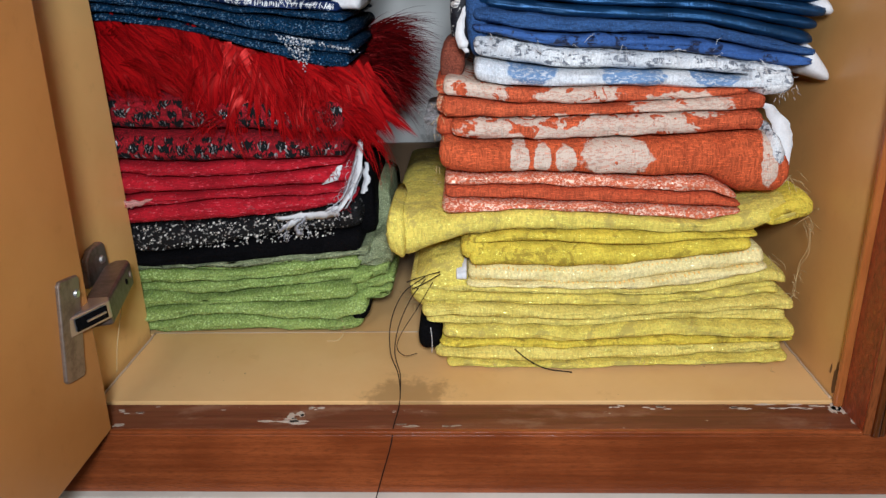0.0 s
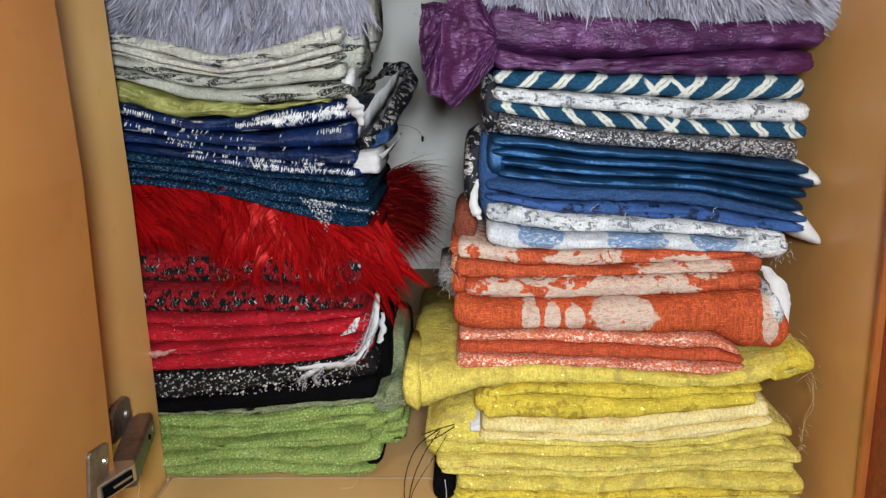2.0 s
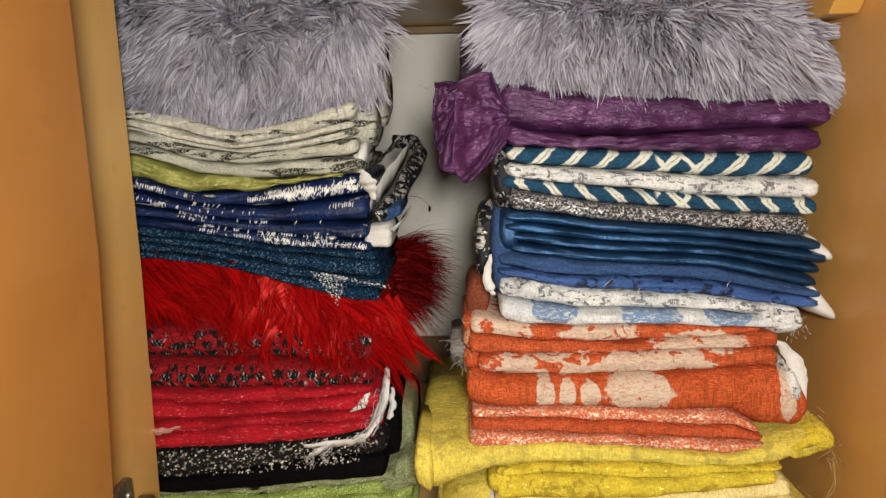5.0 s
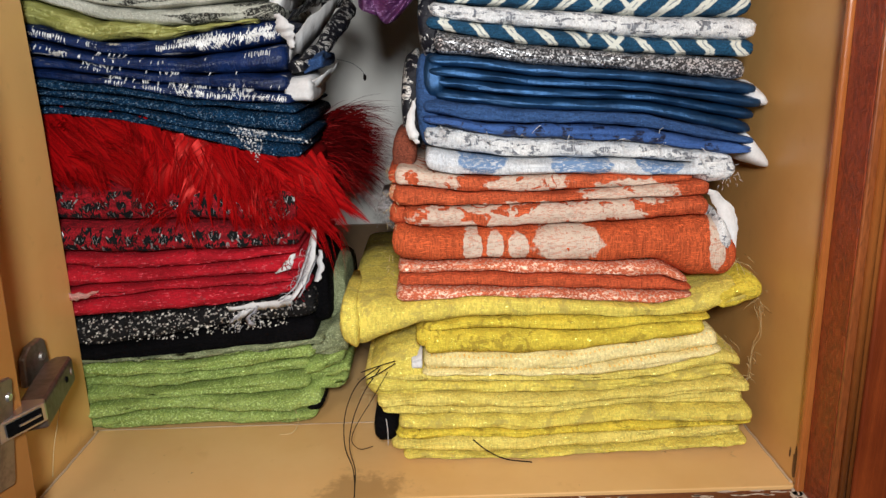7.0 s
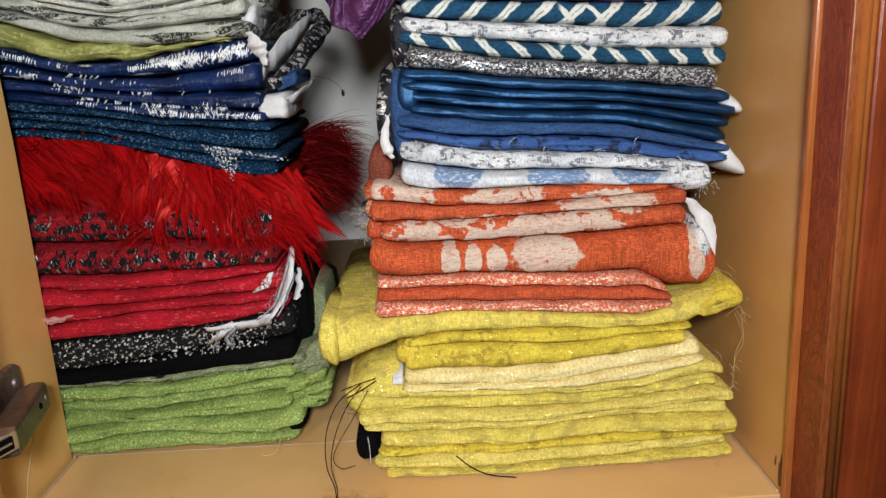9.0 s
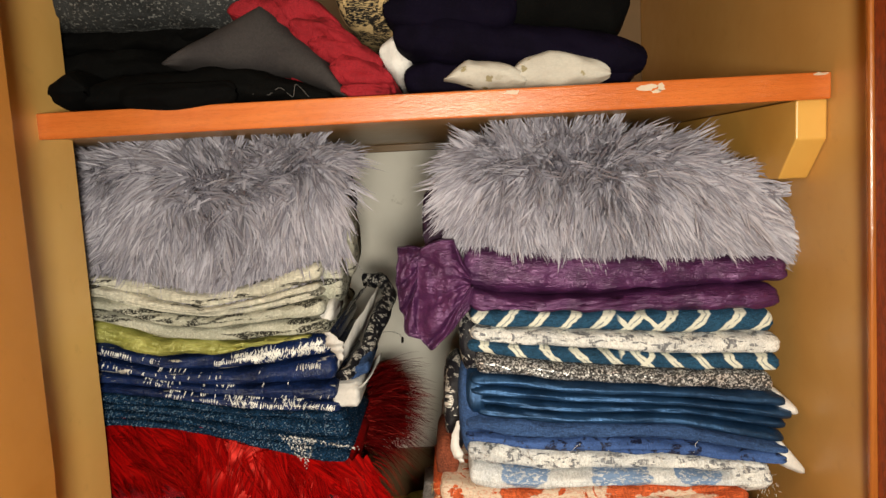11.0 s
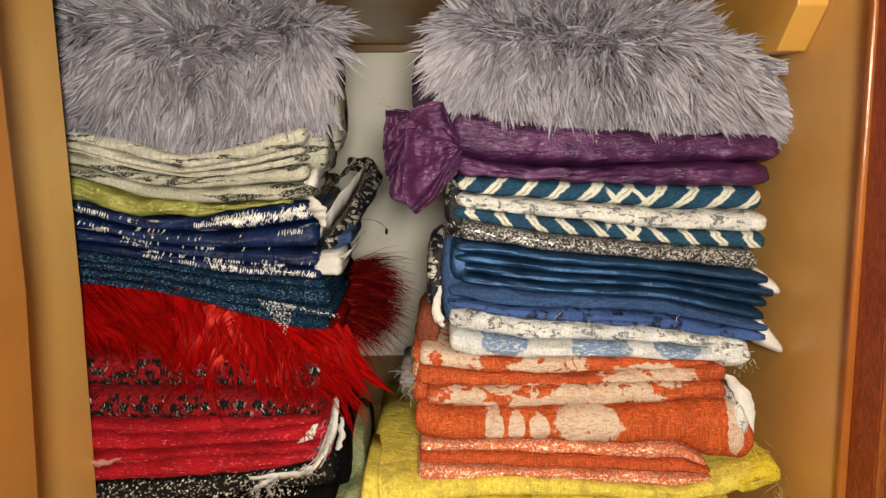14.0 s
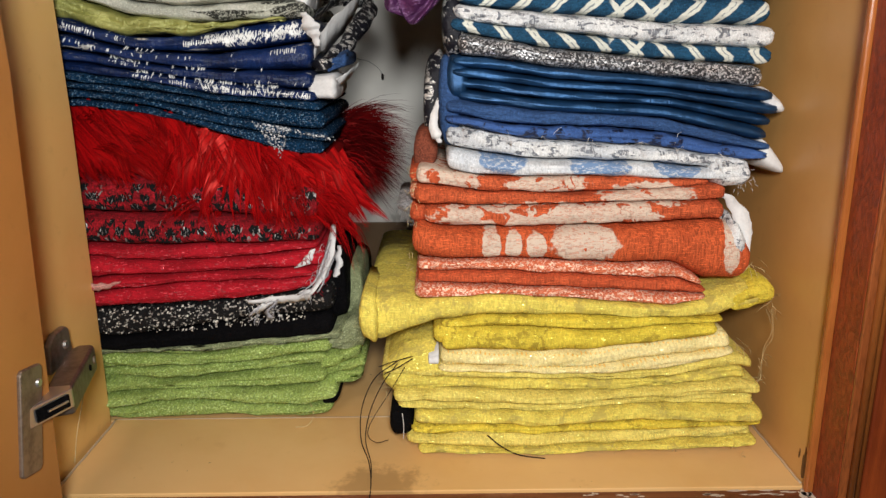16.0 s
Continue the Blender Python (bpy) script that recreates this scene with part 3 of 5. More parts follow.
# right frame: lipping, rebate, bead and a panelled front
structure("lipping", leaned(box(W - 0.0022, W + 0.0065, -0.0055, -0.0005, -0.002, 1.05, 0.0015), 0.024), BEAD, "thin orange varnished lipping strip")
structure("stile_reveal", leaned(box(W + 0.0025, W + 0.0085, -0.0345, -0.006, -0.002, 1.05, 0.001), 0.029), STILE, "rough dark mahogany stile of the frame")
structure("stile_fillet", leaned(box(W + 0.0022, W + 0.0076, -0.0375, -0.0350, -0.002, 1.05, 0.0008), 0.029), FILLET, "flat brown fillet in front of the rough stile")
bm = bmesh.new()
for cx, r in ((W + 0.0100, 0.0029), (W + 0.0142, 0.0019)):
    bmesh.ops.create_cone(bm, segments=20, radius1=r, radius2=r, depth=1.052, cap_ends=True, matrix=Matrix.Translation((cx, -0.0370, 0.524)))
structure("stile_bead", leaned(bm, 0.031), BEAD, "rounded orange varnished beading", True)
structure("front_panel_right", leaned(box(W + 0.0163, W + 0.36, -0.0385, -0.014, -0.002, 1.05, 0.002), 0.031), MAHOG_UP, "glossy mahogany front panel beside the opening")

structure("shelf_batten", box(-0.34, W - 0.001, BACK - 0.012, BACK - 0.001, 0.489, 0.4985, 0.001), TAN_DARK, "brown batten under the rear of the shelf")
# shelf and its cleat
SHELF_Z0, SHELF_Z1 = 0.499, 0.515
shelf = thing("shelf", (W / 2, 0.18, SHELF_Z0), "orange varnished shelf board with chipped front edge", "shelf")
part("board", prism([(0.001, 0.066), (W - 0.001, 0.066), (W - 0.001, BACK - 0.002), (-0.34, BACK - 0.002), (-0.34, 0.108), (0.001, 0.108)], 2, SHELF_Z0, SHELF_Z1, 0.0005), TAN, shelf)
edge = part("front_edge", box(0.001, W - 0.001, 0.0595, 0.0655, SHELF_Z0 - 0.0015, SHELF_Z1 + 0.0008, 0.0014), SHELF_EDGE, shelf, "orange varnished lipping")
cleat = thing("shelf_cleat", (W - 0.012, 0.15, 0.44), "yellow-tan wooden cleat under the shelf", "cleat")
part("block", prism([(0.066, 0.498), (0.066, 0.471), (0.092, 0.443), (0.115, 0.443), (BACK - 0.008, 0.443), (BACK - 0.008, 0.498)], 0, W - 0.022, W - 0.0005, 0.0012),
     painted_wood("yellow_tan_paint", lin(208, 160, 82), lin(196, 146, 70)), cleat)

# open door with its cup hinge
door = tagged(new("door_1"), "tan painted cupboard door standing open, inner face seen", "door", "", "structure")
door.location = (0.03, -0.036, 0.0)
ORIGIN[door] = Vector((0.03, -0.036, 0.0))
part("leaf", bowed(box(0.011, 0.0290, -0.50, -0.0365, 0.002, 1.06, 0.0015), 0.001, 0.053, 0.30), TAN_DOOR, door)

hinge = thing("cup_hinge", (0.028, -0.05, 0.06), "dull nickel concealed cupboard hinge, sprung open", "hinge")
FACE = 0.0292


def on_door(bm):
    """Follows the lean of the door leaf."""
    for v in bm.verts:
        v.co.x += 0.055 * v.co.z
    return bm


flange = part("cup_flange", on_door(prism([(-0.0460, 0.1245), (-0.0480, 0.1275), (-0.0660, 0.1310), (-0.0685, 0.1290), (-0.0785, 0.0680), (-0.0765, 0.0655), (-0.0600, 0.0610), (-0.0575, 0.0630)], 0, FACE, FACE + 0.0030, 0.0009)), STEEL, hinge)
for y, z in ((-0.0525, 0.1165),):
    bm = bmesh.new()
    bmesh.ops.create_cone(bm, segments=14, radius1=0.0030, radius2=0.0022, depth=0.0016, cap_ends=True, matrix=pose(FACE + 0.0036, y, z, 0, 90, 0))
    part("screw", on_door(bm), CHROME, flange)


def sloped(bm):
    """Lets the hinge sink a little towards the divider."""
    for v in bm.verts:
        v.co.z -= 0.075 * (v.co.y + 0.03)
    return bm


link = part("link_arm", sloped(prism([(0.0330, -0.0640), (0.0372, -0.0665), (0.0475, -0.0335), (0.0440, -0.0275), (0.0310, -0.0300)], 2, 0.0895, 0.1025, 0.0010)), CHROME, hinge, "bright link of the hinge")
# black patch for the dark reflection in the chrome front
part("link_reflection", sloped(prism([(0.0392, -0.0612), (0.0466, -0.0374), (0.0474, -0.0377), (0.0400, -0.0615)], 2, 0.0918, 0.1002)), BLACK, link, "dark reflection painted on the link")
part("link_rib", sloped(prism([(0.0420, -0.0540), (0.0466, -0.0392), (0.0478, -0.0396), (0.0432, -0.0544)], 2, 0.0955, 0.0968, 0.0002)), CHROME, link)
arm = part("hinge_arm", sloped(prism([(0.0445, -0.0290), (0.0215, 0.0500), (0.0175, 0.0545), (0.0080, 0.0525), (0.0060, 0.0400), (0.0300, -0.0360)], 2, 0.0815, 0.1010, 0.0022)), ARM_STEEL, hinge, "dull brown steel arm")
for k, m, r in ((0.70, BLACK, 0.0026), (0.90, STEEL, 0.0034)):
    bm = bmesh.new()
    bmesh.ops.create_cone(bm, segments=14, radius1=r, radius2=r * 0.8, depth=0.0016, cap_ends=True, matrix=pose(0.0447 - 0.0230 * k, -0.0290 + 0.0790 * k, 0.0925, 0, 90, 16))
    part("adjusting_slot" if m is BLACK else "screw", sloped(bm), m, arm)
mount = part("mount_plate", prism([(0.018, 0.086), (0.021, 0.107), (0.030, 0.113), (0.045, 0.1135), (0.049, 0.110), (0.050, 0.086)], 0, 0.0002, 0.0052, 0.0012), STEEL, hinge)
bm = bmesh.new()
bmesh.ops.create_cone(bm, segments=14, radius1=0.0034, radius2=0.0026, depth=0.002, cap_ends=True, matrix=pose(0.0060, 0.0405, 0.1005, 0, 90, 0))
part("screw", bm, CHROME, mount)

# the room behind the viewer
ROOM = painted_wood("room_wall_paint", lin(206, 196, 178), lin(196, 186, 168), rough=0.8, coat=0.0)
structure("wall_room_left", box(-1.52, -1.5, -2.6, 0.3, -0.9, 1.75, 0), ROOM, "plain cream room wall")
structure("wall_room_right", box(1.9, 1.92, -2.6, 0.3, -0.9, 1.75, 0), ROOM, "plain cream room wall")
structure("wall_room_rear", box(-1.5, 1.9, -2.62, -2.6, -0.9, 1.75, 0), ROOM, "plain cream room wall")
structure("ceiling_room", box(-1.5, 1.9, -2.6, 0.3, 1.75, 1.77, 0), ROOM, "plain cream room ceiling")
structure("floor_room", box(-1.5, 1.9, -2.6, 0.3, -0.92, -0.9, 0), TAN_DARK, "plain brown room floor")
structure("wall_room_front_left", box(-1.5, -0.40, 0.28, 0.3, -0.9, 1.75, 0), ROOM, "plain cream room wall")
structure("wall_room_front_right", box(0.95, 1.9, 0.28, 0.3, -0.9, 1.75, 0), ROOM, "plain cream room wall")
structure("wall_room_above", box(-0.40, 0.95, -0.04, 0.3, 1.08, 1.75, 0), ROOM, "plain cream wall above the cupboard")


# ---- right pile, from the floor up ----
def ln(*v):
    return list(zip(v[0::2], v[1::2]))


R_BOT = ln(0.25, 0.002, 0.36, 0.002, 0.45, 0.004, 0.535, 0.008)
R1 = ln(0.25, 0.036, 0.36, 0.033, 0.448, 0.038, 0.535, 0.036)
R2 = ln(0.24, 0.070, 0.277, 0.068, 0.333, 0.066, 0.418, 0.064, 0.462, 0.068, 0.516, 0.080, 0.535, 0.074)
R3 = ln(0.288, 0.083, 0.333, 0.081, 0.400, 0.081, 0.440, 0.087, 0.507, 0.095)
R4 = ln(0.284, 0.108, 0.351, 0.111, 0.439, 0.109, 0.498, 0.107)
R5B = ln(0.223, 0.094, 0.234, 0.087, 0.261, 0.098, 0.284, 0.108, 0.351, 0.111, 0.439, 0.109, 0.498, 0.107, 0.515, 0.115, 0.541, 0.118)
R5 = ln(0.223, 0.128, 0.27, 0.124, 0.328, 0.128, 0.394, 0.123, 0.46, 0.117, 0.477, 0.121, 0.537, 0.137)
R6 = ln(0.266, 0.155, 0.350, 0.154, 0.415, 0.150, 0.467, 0.149, 0.492, 0.134)
R7 = ln(0.262, 0.186, 0.284, 0.180, 0.350, 0.178, 0.436, 0.180, 0.496, 0.184, 0.522, 0.176)
R8 = ln(0.268, 0.196, 0.349, 0.196, 0.423, 0.198, 0.500, 0.198)
R9 = ln(0.268, 0.212, 0.315, 0.206, 0.392, 0.204, 0.490, 0.210)
R10 = ln(0.268, 0.226, 0.315, 0.217, 0.392, 0.217, 0.480, 0.214)
R11 = ln(0.285, 0.257, 0.306, 0.254, 0.349, 0.245, 0.434, 0.240, 0.520, 0.228)
R12 = ln(0.290, 0.274, 0.323, 0.269, 0.370, 0.264, 0.454, 0.259, 0.535, 0.240)
R13 = ln(0.292, 0.305, 0.318, 0.304, 0.369, 0.296, 0.453, 0.289, 0.535, 0.279)
R14 = ln(0.295, 0.323, 0.362, 0.311, 0.448, 0.302, 0.524, 0.297)
R15 = ln(0.291, 0.354, 0.363, 0.350, 0.450, 0.345, 0.530, 0.345)
R16 = ln(0.28, 0.405, 0.343, 0.400, 0.386, 0.392, 0.535, 0.384)

tag1 = folded("yellow_cover", "speckled yellow folded cushion cover on the cupboard floor", [YELLOW_SOFT, PALE_YELLOW, YELLOW, YELLOW_SOFT], 0.262, 0.533, R_BOT, R1, right_face, folds=4, jag=0.007, gap=0.0007)
v, f = slab(0.243, 0.262, lambda x: 0.011, lambda x: 0.037, lambda x, z: right_face(x, z) + 0.004, 0.2, 0.001, 0.5, nx=16, tuck=0.006)
link_mesh("zip_end", v, f, BLACK, tag1, "black zip tape end")
folded("yellow_cover", "pale yellow folded cushion covers with woven sheen", [PALE_YELLOW, PALE_YELLOW, YELLOW_SOFT], 0.245, 0.534, R1, R2, right_face, folds=4, jag=0.009, gap=0.0007)
c = folded("cream_cover", "cream cushion cover with gold dots, folded", [CREAM_GOLD], 0.286, 0.515, R2, R3, right_face, folds=2, jag=0.004, gap=-0.0004, shares=(0.3, 0.7))
folded("yellow_cover", "bright yellow folded cover with olive speckles", [YELLOW], 0.282, 0.503, R3, R4, right_face, folds=2, jag=0.003, wave=0.005)
folded("yellow_cover", "wide yellow cover draped beyond the pile", [YELLOW_SOFT], 0.223, 0.541, R5B, R5, right_face, folds=1, jag=0.0, wave=0.004, tuck=0.016)
folded("orange_cover", "orange cover with copper glitter edge, folded", [COPPER, ORANGE_PLAIN, COPPER], 0.266, 0.490, R5, R6, right_face, folds=3, jag=0.004)
folded("orange_cover", "thick orange ribbed cover with ivory medallions", [ORANGE], 0.263, 0.522, R6, R7, right_face, folds=1, jag=0.0, wave=0.003, push=-0.004, tuck=0.014)
folded("orange_cover", "orange folded cover with ivory leaf band", [ORANGE_BAND], 0.272, 0.500, R7, R8, right_face, folds=1, jag=0.002)
folded("orange_cover", "plain orange ribbed folded cover", [ORANGE_BAND], 0.266, 0.500, R8, R9, right_face, folds=1, jag=0.002, push=-0.002)
folded("orange_cover", "orange folded cover with ivory sprigs", [ORANGE_TOP], 0.268, 0.488, R9, R10, right_face, folds=1, jag=0.002)
folded("silver_cover", "silver-white folded cover with blue ovals", [SILVER_MED, SILVER_BLUE], 0.284, 0.518, R10, R11, right_face, folds=2, jag=0.006)
folded("blue_cover", "blue cotton folded cover with dark print", [BLUE_PRINT, BLUE], 0.288, 0.534, R11, R12, right_face, folds=2, jag=0.003)
folded("satin_cover", "navy satin folded cover in soft folds", [SATIN], 0.294, 0.535, R12, R13, right_face, folds=4, jag=0.004, wave=0.004, ripple=0.6, square=1.9, gap=0.0005, spread=0.10, tuck=0.010)
folded("glitter_cover", "silver glitter folded cover", [GLITTER], 0.297, 0.524, R13, R14, right_face, folds=1, jag=0.003)
folded("chevron_cover", "teal and white chevron folded cover", [CHEVRON, SILVER_BLUE, CHEVRON], 0.296, 0.531, R14, R15, right_face, folds=3, jag=0.003, gap=0.0001, spread=0.2, shares=(0.26, 0.33, 0.41))
folded("purple_cover", "purple crinkled satin folded cover", [PURPLE], 0.292, 0.537, R15, R16, right_face, folds=2, jag=0.007, ripple=1.9, wave=0.006, gap=-0.0006)

# ---- left pile ----
L_BOT = ln(-0.2, 0.0, 0.0, 0.0, 0.07, 0.001, 0.17, 0.003, 0.218, 0.012)
L1 = ln(-0.2, 0.062, 0.006, 0.065, 0.078, 0.066, 0.156, 0.072, 0.194, 0.076, 0.22, 0.074)
L2 = ln(-0.2, 0.100, 0.004, 0.103, 0.082, 0.107, 0.149, 0.114, 0.205, 0.125)
L3 = ln(-0.2, 0.157, 0.003, 0.157, 0.054, 0.154, 0.134, 0.157, 0.195, 0.159)
L4 = ln(-0.2, 0.211, 0.001, 0.211, 0.093, 0.209, 0.19, 0.208)
L5 = ln(-0.2, 0.268, -0.002, 0.267, 0.054, 0.261, 0.097, 0.250, 0.132, 0.239, 0.162, 0.230, 0.202, 0.228)
L6 = ln(-0.2, 0.298, -0.006, 0.294, 0.043, 0.288, 0.113, 0.275, 0.196, 0.269)
L7 = ln(-0.2, 0.340, -0.008, 0.335, 0.043, 0.320, 0.090, 0.321, 0.137, 0.330, 0.20, 0.337)
L8 = ln(-0.2, 0.356, -0.010, 0.354, 0.044, 0.336, 0.090, 0.331, 0.170, 0.333)
L9 = ln(-0.2, 0.396, -0.012, 0.391, 0.034, 0.382, 0.078, 0.370, 0.128, 0.379, 0.18, 0.396)

folded("green_cover", "green woven folded covers on the cupboard floor", [GREEN], -0.2, 0.190, L_BOT, L1, left_face, folds=6, jag=0.006, wave=0.004, gap=0.0012, spread=0.6, push=0.013, ripple=1.7)
folded("black_cover", "black folded cover with silver sequins", [BLACK, BLACK_SEQUIN], -0.2, 0.196, L1, L2, left_face, folds=2, jag=0.003, push=0.006)
folded("red_cover", "red woven folded covers", [RED], -0.2, 0.188, L2, L3, left_face, folds=4, jag=0.004, gap=0.0007, square=2.1)
folded("tweed_cover", "red tweed folded cover with black and silver tufts", [RED_TWEED], -0.2, 0.188, L3, L4, left_face, folds=2, jag=0.003)
redfur = folded("red_fur_cover", "long-haired red fur cushion cover", [RED_SKIN], -0.2, 0.195, L4, L5, left_face, folds=1, jag=0.0, wave=0.006, tuck=0.02, push=0.006)
folded("teal_cover", "dark teal knitted folded cover", [TEAL], -0.2, 0.194, L5, L6, left_face, folds=4, jag=0.003, wave=0.004)
folded("brocade_cover", "navy folded cover with silver brocade", [NAVY_BROCADE], -0.2, 0.186, L6, L7, left_face, folds=4, jag=0.003, wave=0.004)
folded("lime_cover", "lime satin folded cover", [LIME], -0.2, 0.165, L7, L8, left_face, folds=1, jag=0.0, ripple=2.6)
folded("cream_cover", "cream and black knitted folded cover", [MOSS, MOSS, CREAM, CREAM, CREAM, CREAM], -0.2, 0.178, L8, L9, left_face, folds=5, jag=0.006, gap=0.0002)


# ---- fur ----
def fluffy(name, label, x0, x1, bot, top, face, count, seed, heart, sweep):
    """A fur cover: thick tapered locks that lean away from a heart and droop."""
    ob = folded(name, label, [GREY_SKIN_SHADED], x0 + 0.012, x1 - 0.012, bot, top, face, folds=1, jag=0.0, wave=0.006, tuck=0.03, push=0.010)
    rnd = random.Random(seed)
    hairs = []
    for lock in range(count):
        s, u = (lock * 0.6180339) % 1.0, (lock * 0.7548777) % 1.0
        x = x0 + 0.014 + (x1 - x0 - 0.028) * s
        zb, zt = float(curve_at(bot, x)), float(curve_at(top, x))
        if u > 0.76:
            y = face(x, zt) + 0.012 + (u - 0.76) / 0.24 * 0.09
            root, n = Vector((x, y, zt - 0.007)), Vector((0, -0.45, 0.55))
        else:
            q = 2 * u / 0.76 - 1
            z = zb + 0.008 + (zt - zb - 0.011) * u / 0.76
            root = Vector((x, face(x, z) + 0.012 + 0.014 * q * q, z))
            n = Vector((0, -0.46, 0.30 * max(0.0, q)))
        rise = math.tanh((root.z - heart[1] - 0.25 * abs(x - heart[0])) / 0.026)
        n += Vector((0.42 * math.tanh((x - heart[0]) / 0.09), 0, 0.55 * rise if u <= 0.76 else 0.0))
        calm = 0.45 if u > 0.76 else 1.0
        n += Vector((sweep + 0.85 * calm * wander(seed, x, root.z, 15), 0, -0.24 + 0.7 * calm * wander(seed + 9, x, root.z, 19)))
        n += Vector((0.4 * (2 * s - 1) ** 7, 0, 0))
        n += Vector((rnd.gauss(0, 0.16), rnd.gauss(0, 0.13), rnd.gauss(0, 0.15)))
        n.normalize()
        length = rnd.uniform(0.024, 0.050) * (0.72 if u > 0.76 else 1.0)
        low = u < 0.25
        if low:
            n = (n + Vector((0, -0.22, -0.25))).normalized()
            length *= 0.88
        elif lock % 7 == 0 and 0.08 < s < 0.92:
            length *= 1.15
            n = (n + Vector((rnd.gauss(0, 0.3), -0.15, rnd.gauss(-0.1, 0.3)))).normalized()
        for h in range(9):
            d = (n + Vector((rnd.gauss(0, 0.10), rnd.gauss(0, 0.08), rnd.gauss(0, 0.10)))).normalized()
            r = root + Vector((rnd.gauss(0, 0.0040), 0, rnd.gauss(0, 0.0040)))
            tip = root + n * length - r
            steps = []
            droop, hook = rnd.uniform(0.14, 0.34), rnd.gauss(0, 0.16)
            for i in range(4):
                steps.append((d * 0.32 + tip.normalized() * 0.68) * (length * rnd.uniform(0.75, 1.05) / 4))
                d = (d + Vector((hook, 0.02 if low else 0.12, -droop))).normalized()
            hairs.append((r, steps, rnd.uniform(0.0010, 0.0026)))
    tagged(fur(hairs, GREY_FUR, ob, "fur", seed), kind="stuff")
    return ob


fluffy("grey_fur_cover", "shaggy silver-grey fur cushion cover", -0.2, 0.203, ln(-0.2, 0.398, 0.0, 0.390, 0.045, 0.374, 0.084, 0.360, 0.125, 0.374, 0.2, 0.408), ln(-0.2, 0.492, 0.180, 0.486, 0.203, 0.470), left_face, 2700, 13, (0.085, 0.448), 0.0)
fluffy("grey_fur_cover", "shaggy silver-grey fur cushion cover on purple satin", 0.283, 0.547, ln(0.276, 0.424, 0.30, 0.414, 0.345, 0.394, 0.40, 0.388, 0.46, 0.393, 0.50, 0.388, 0.55, 0.386),
       ln(0.276, 0.454, 0.284, 0.463, 0.306, 0.480, 0.368, 0.480, 0.456, 0.476, 0.512, 0.450, 0.55, 0.425), right_face, 2400, 4, (0.39, 0.446), 0.10)

rnd = random.Random(8)
hairs, sleek = [], []
for lock in range(120):
    x = rnd.uniform(-0.05, 0.203)
    zt = float(curve_at(L5, min(x, 0.2)))
    bend = 0.2 + 1.6 * wander(21, x, 0, 17) + 0.5 * wander(22, x, 0, 60) + rnd.gauss(0, 0.15)
    flow = 2.6 * (x - 0.07) + bend
    z = zt - 0.003 - abs(rnd.gauss(0, 0.022))
    root = Vector((x, left_face(x, z) + rnd.uniform(0.006, 0.012), z))
    n0 = Vector((0.9 * flow, -0.42, rnd.gauss(-0.1, 0.18))).normalized()
    length = rnd.choice((rnd.uniform(0.02, 0.05), rnd.uniform(0.03, 0.08)))
    curl = rnd.uniform(-0.10, 0.14)
    for h in range(12):
        off = Vector((rnd.gauss(0, 0.0045), rnd.uniform(-0.001, 0.002), rnd.gauss(0, 0.0035)))
        r, n = root + off, n0.copy()
        ell = length * rnd.uniform(0.75, 1.08)
        steps = []
        for j in range(7):
            pinch = off * (-0.13 if j > 1 else 0.0)
            steps.append(n * (ell / 7) + pinch + Vector((rnd.gauss(0, 0.0003), 0, 0)))
            n = (n + Vector((curl + flow * 0.04, 0.17, -0.24))).normalized()
        sleek.append((r, steps, rnd.uniform(0.0004, 0.0009)))
for lock in range(420):
    x = rnd.uniform(-0.06, 0.200)
    zt = float(curve_at(L5, min(x, 0.2)))
    flow = 0.25 + 2.2 * (x - 0.06) + 9.0 * max(0.0, x - 0.15) + 2.2 * wander(21, x, 0, 14) + rnd.gauss(0, 0.14)
    z = zt - 0.001 - abs(rnd.gauss(0, 0.013))
    n0 = Vector((1.2 * flow, -0.26, -0.25 - abs(rnd.gauss(0.0, 0.2)))).normalized()
    root = Vector((x, left_face(x, z) + rnd.uniform(0.004, 0.009), z))
    length, curl, wide = rnd.uniform(0.030, 0.062), rnd.uniform(-0.10, 0.12), rnd.uniform(0.003, 0.010)
    across = n0.cross(Vector((0, -1, 0))).normalized()
    for h in range(15):
        o = (h / 14 - 0.5) * 2
        p, n = root + across * (o * wide) + Vector((0, 0.0016 * o * o, 0)), n0.copy()
        steps, ell = [], length * (1 - 0.25 * abs(o)) * rnd.uniform(0.85, 1.1)
        for j in range(7):
            steps.append(n * (ell / 7) - across * (o * wide * 0.09))
            n = (n + Vector((curl + flow * 0.04, 0.12, -0.17))).normalized()
        sleek.append((p, steps, wide * 0.22))
tagged(fur(sleek, RED_SLEEK, redfur, "sleek_fur", 6, 0.12), kind="stuff")
# side tuft between the piles; its shade is in the dark red
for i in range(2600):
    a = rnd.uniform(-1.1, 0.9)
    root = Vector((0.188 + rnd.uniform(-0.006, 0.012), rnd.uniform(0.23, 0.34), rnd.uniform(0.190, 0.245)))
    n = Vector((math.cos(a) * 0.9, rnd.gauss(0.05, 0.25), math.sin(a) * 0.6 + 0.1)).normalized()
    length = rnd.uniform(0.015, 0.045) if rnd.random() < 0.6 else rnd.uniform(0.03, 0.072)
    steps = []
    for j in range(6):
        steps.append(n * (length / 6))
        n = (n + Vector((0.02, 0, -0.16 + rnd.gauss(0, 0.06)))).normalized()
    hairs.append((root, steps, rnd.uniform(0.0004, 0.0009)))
tagged(fur(hairs, RED_FUR_SHADED, redfur, "fur", 5), kind="stuff")


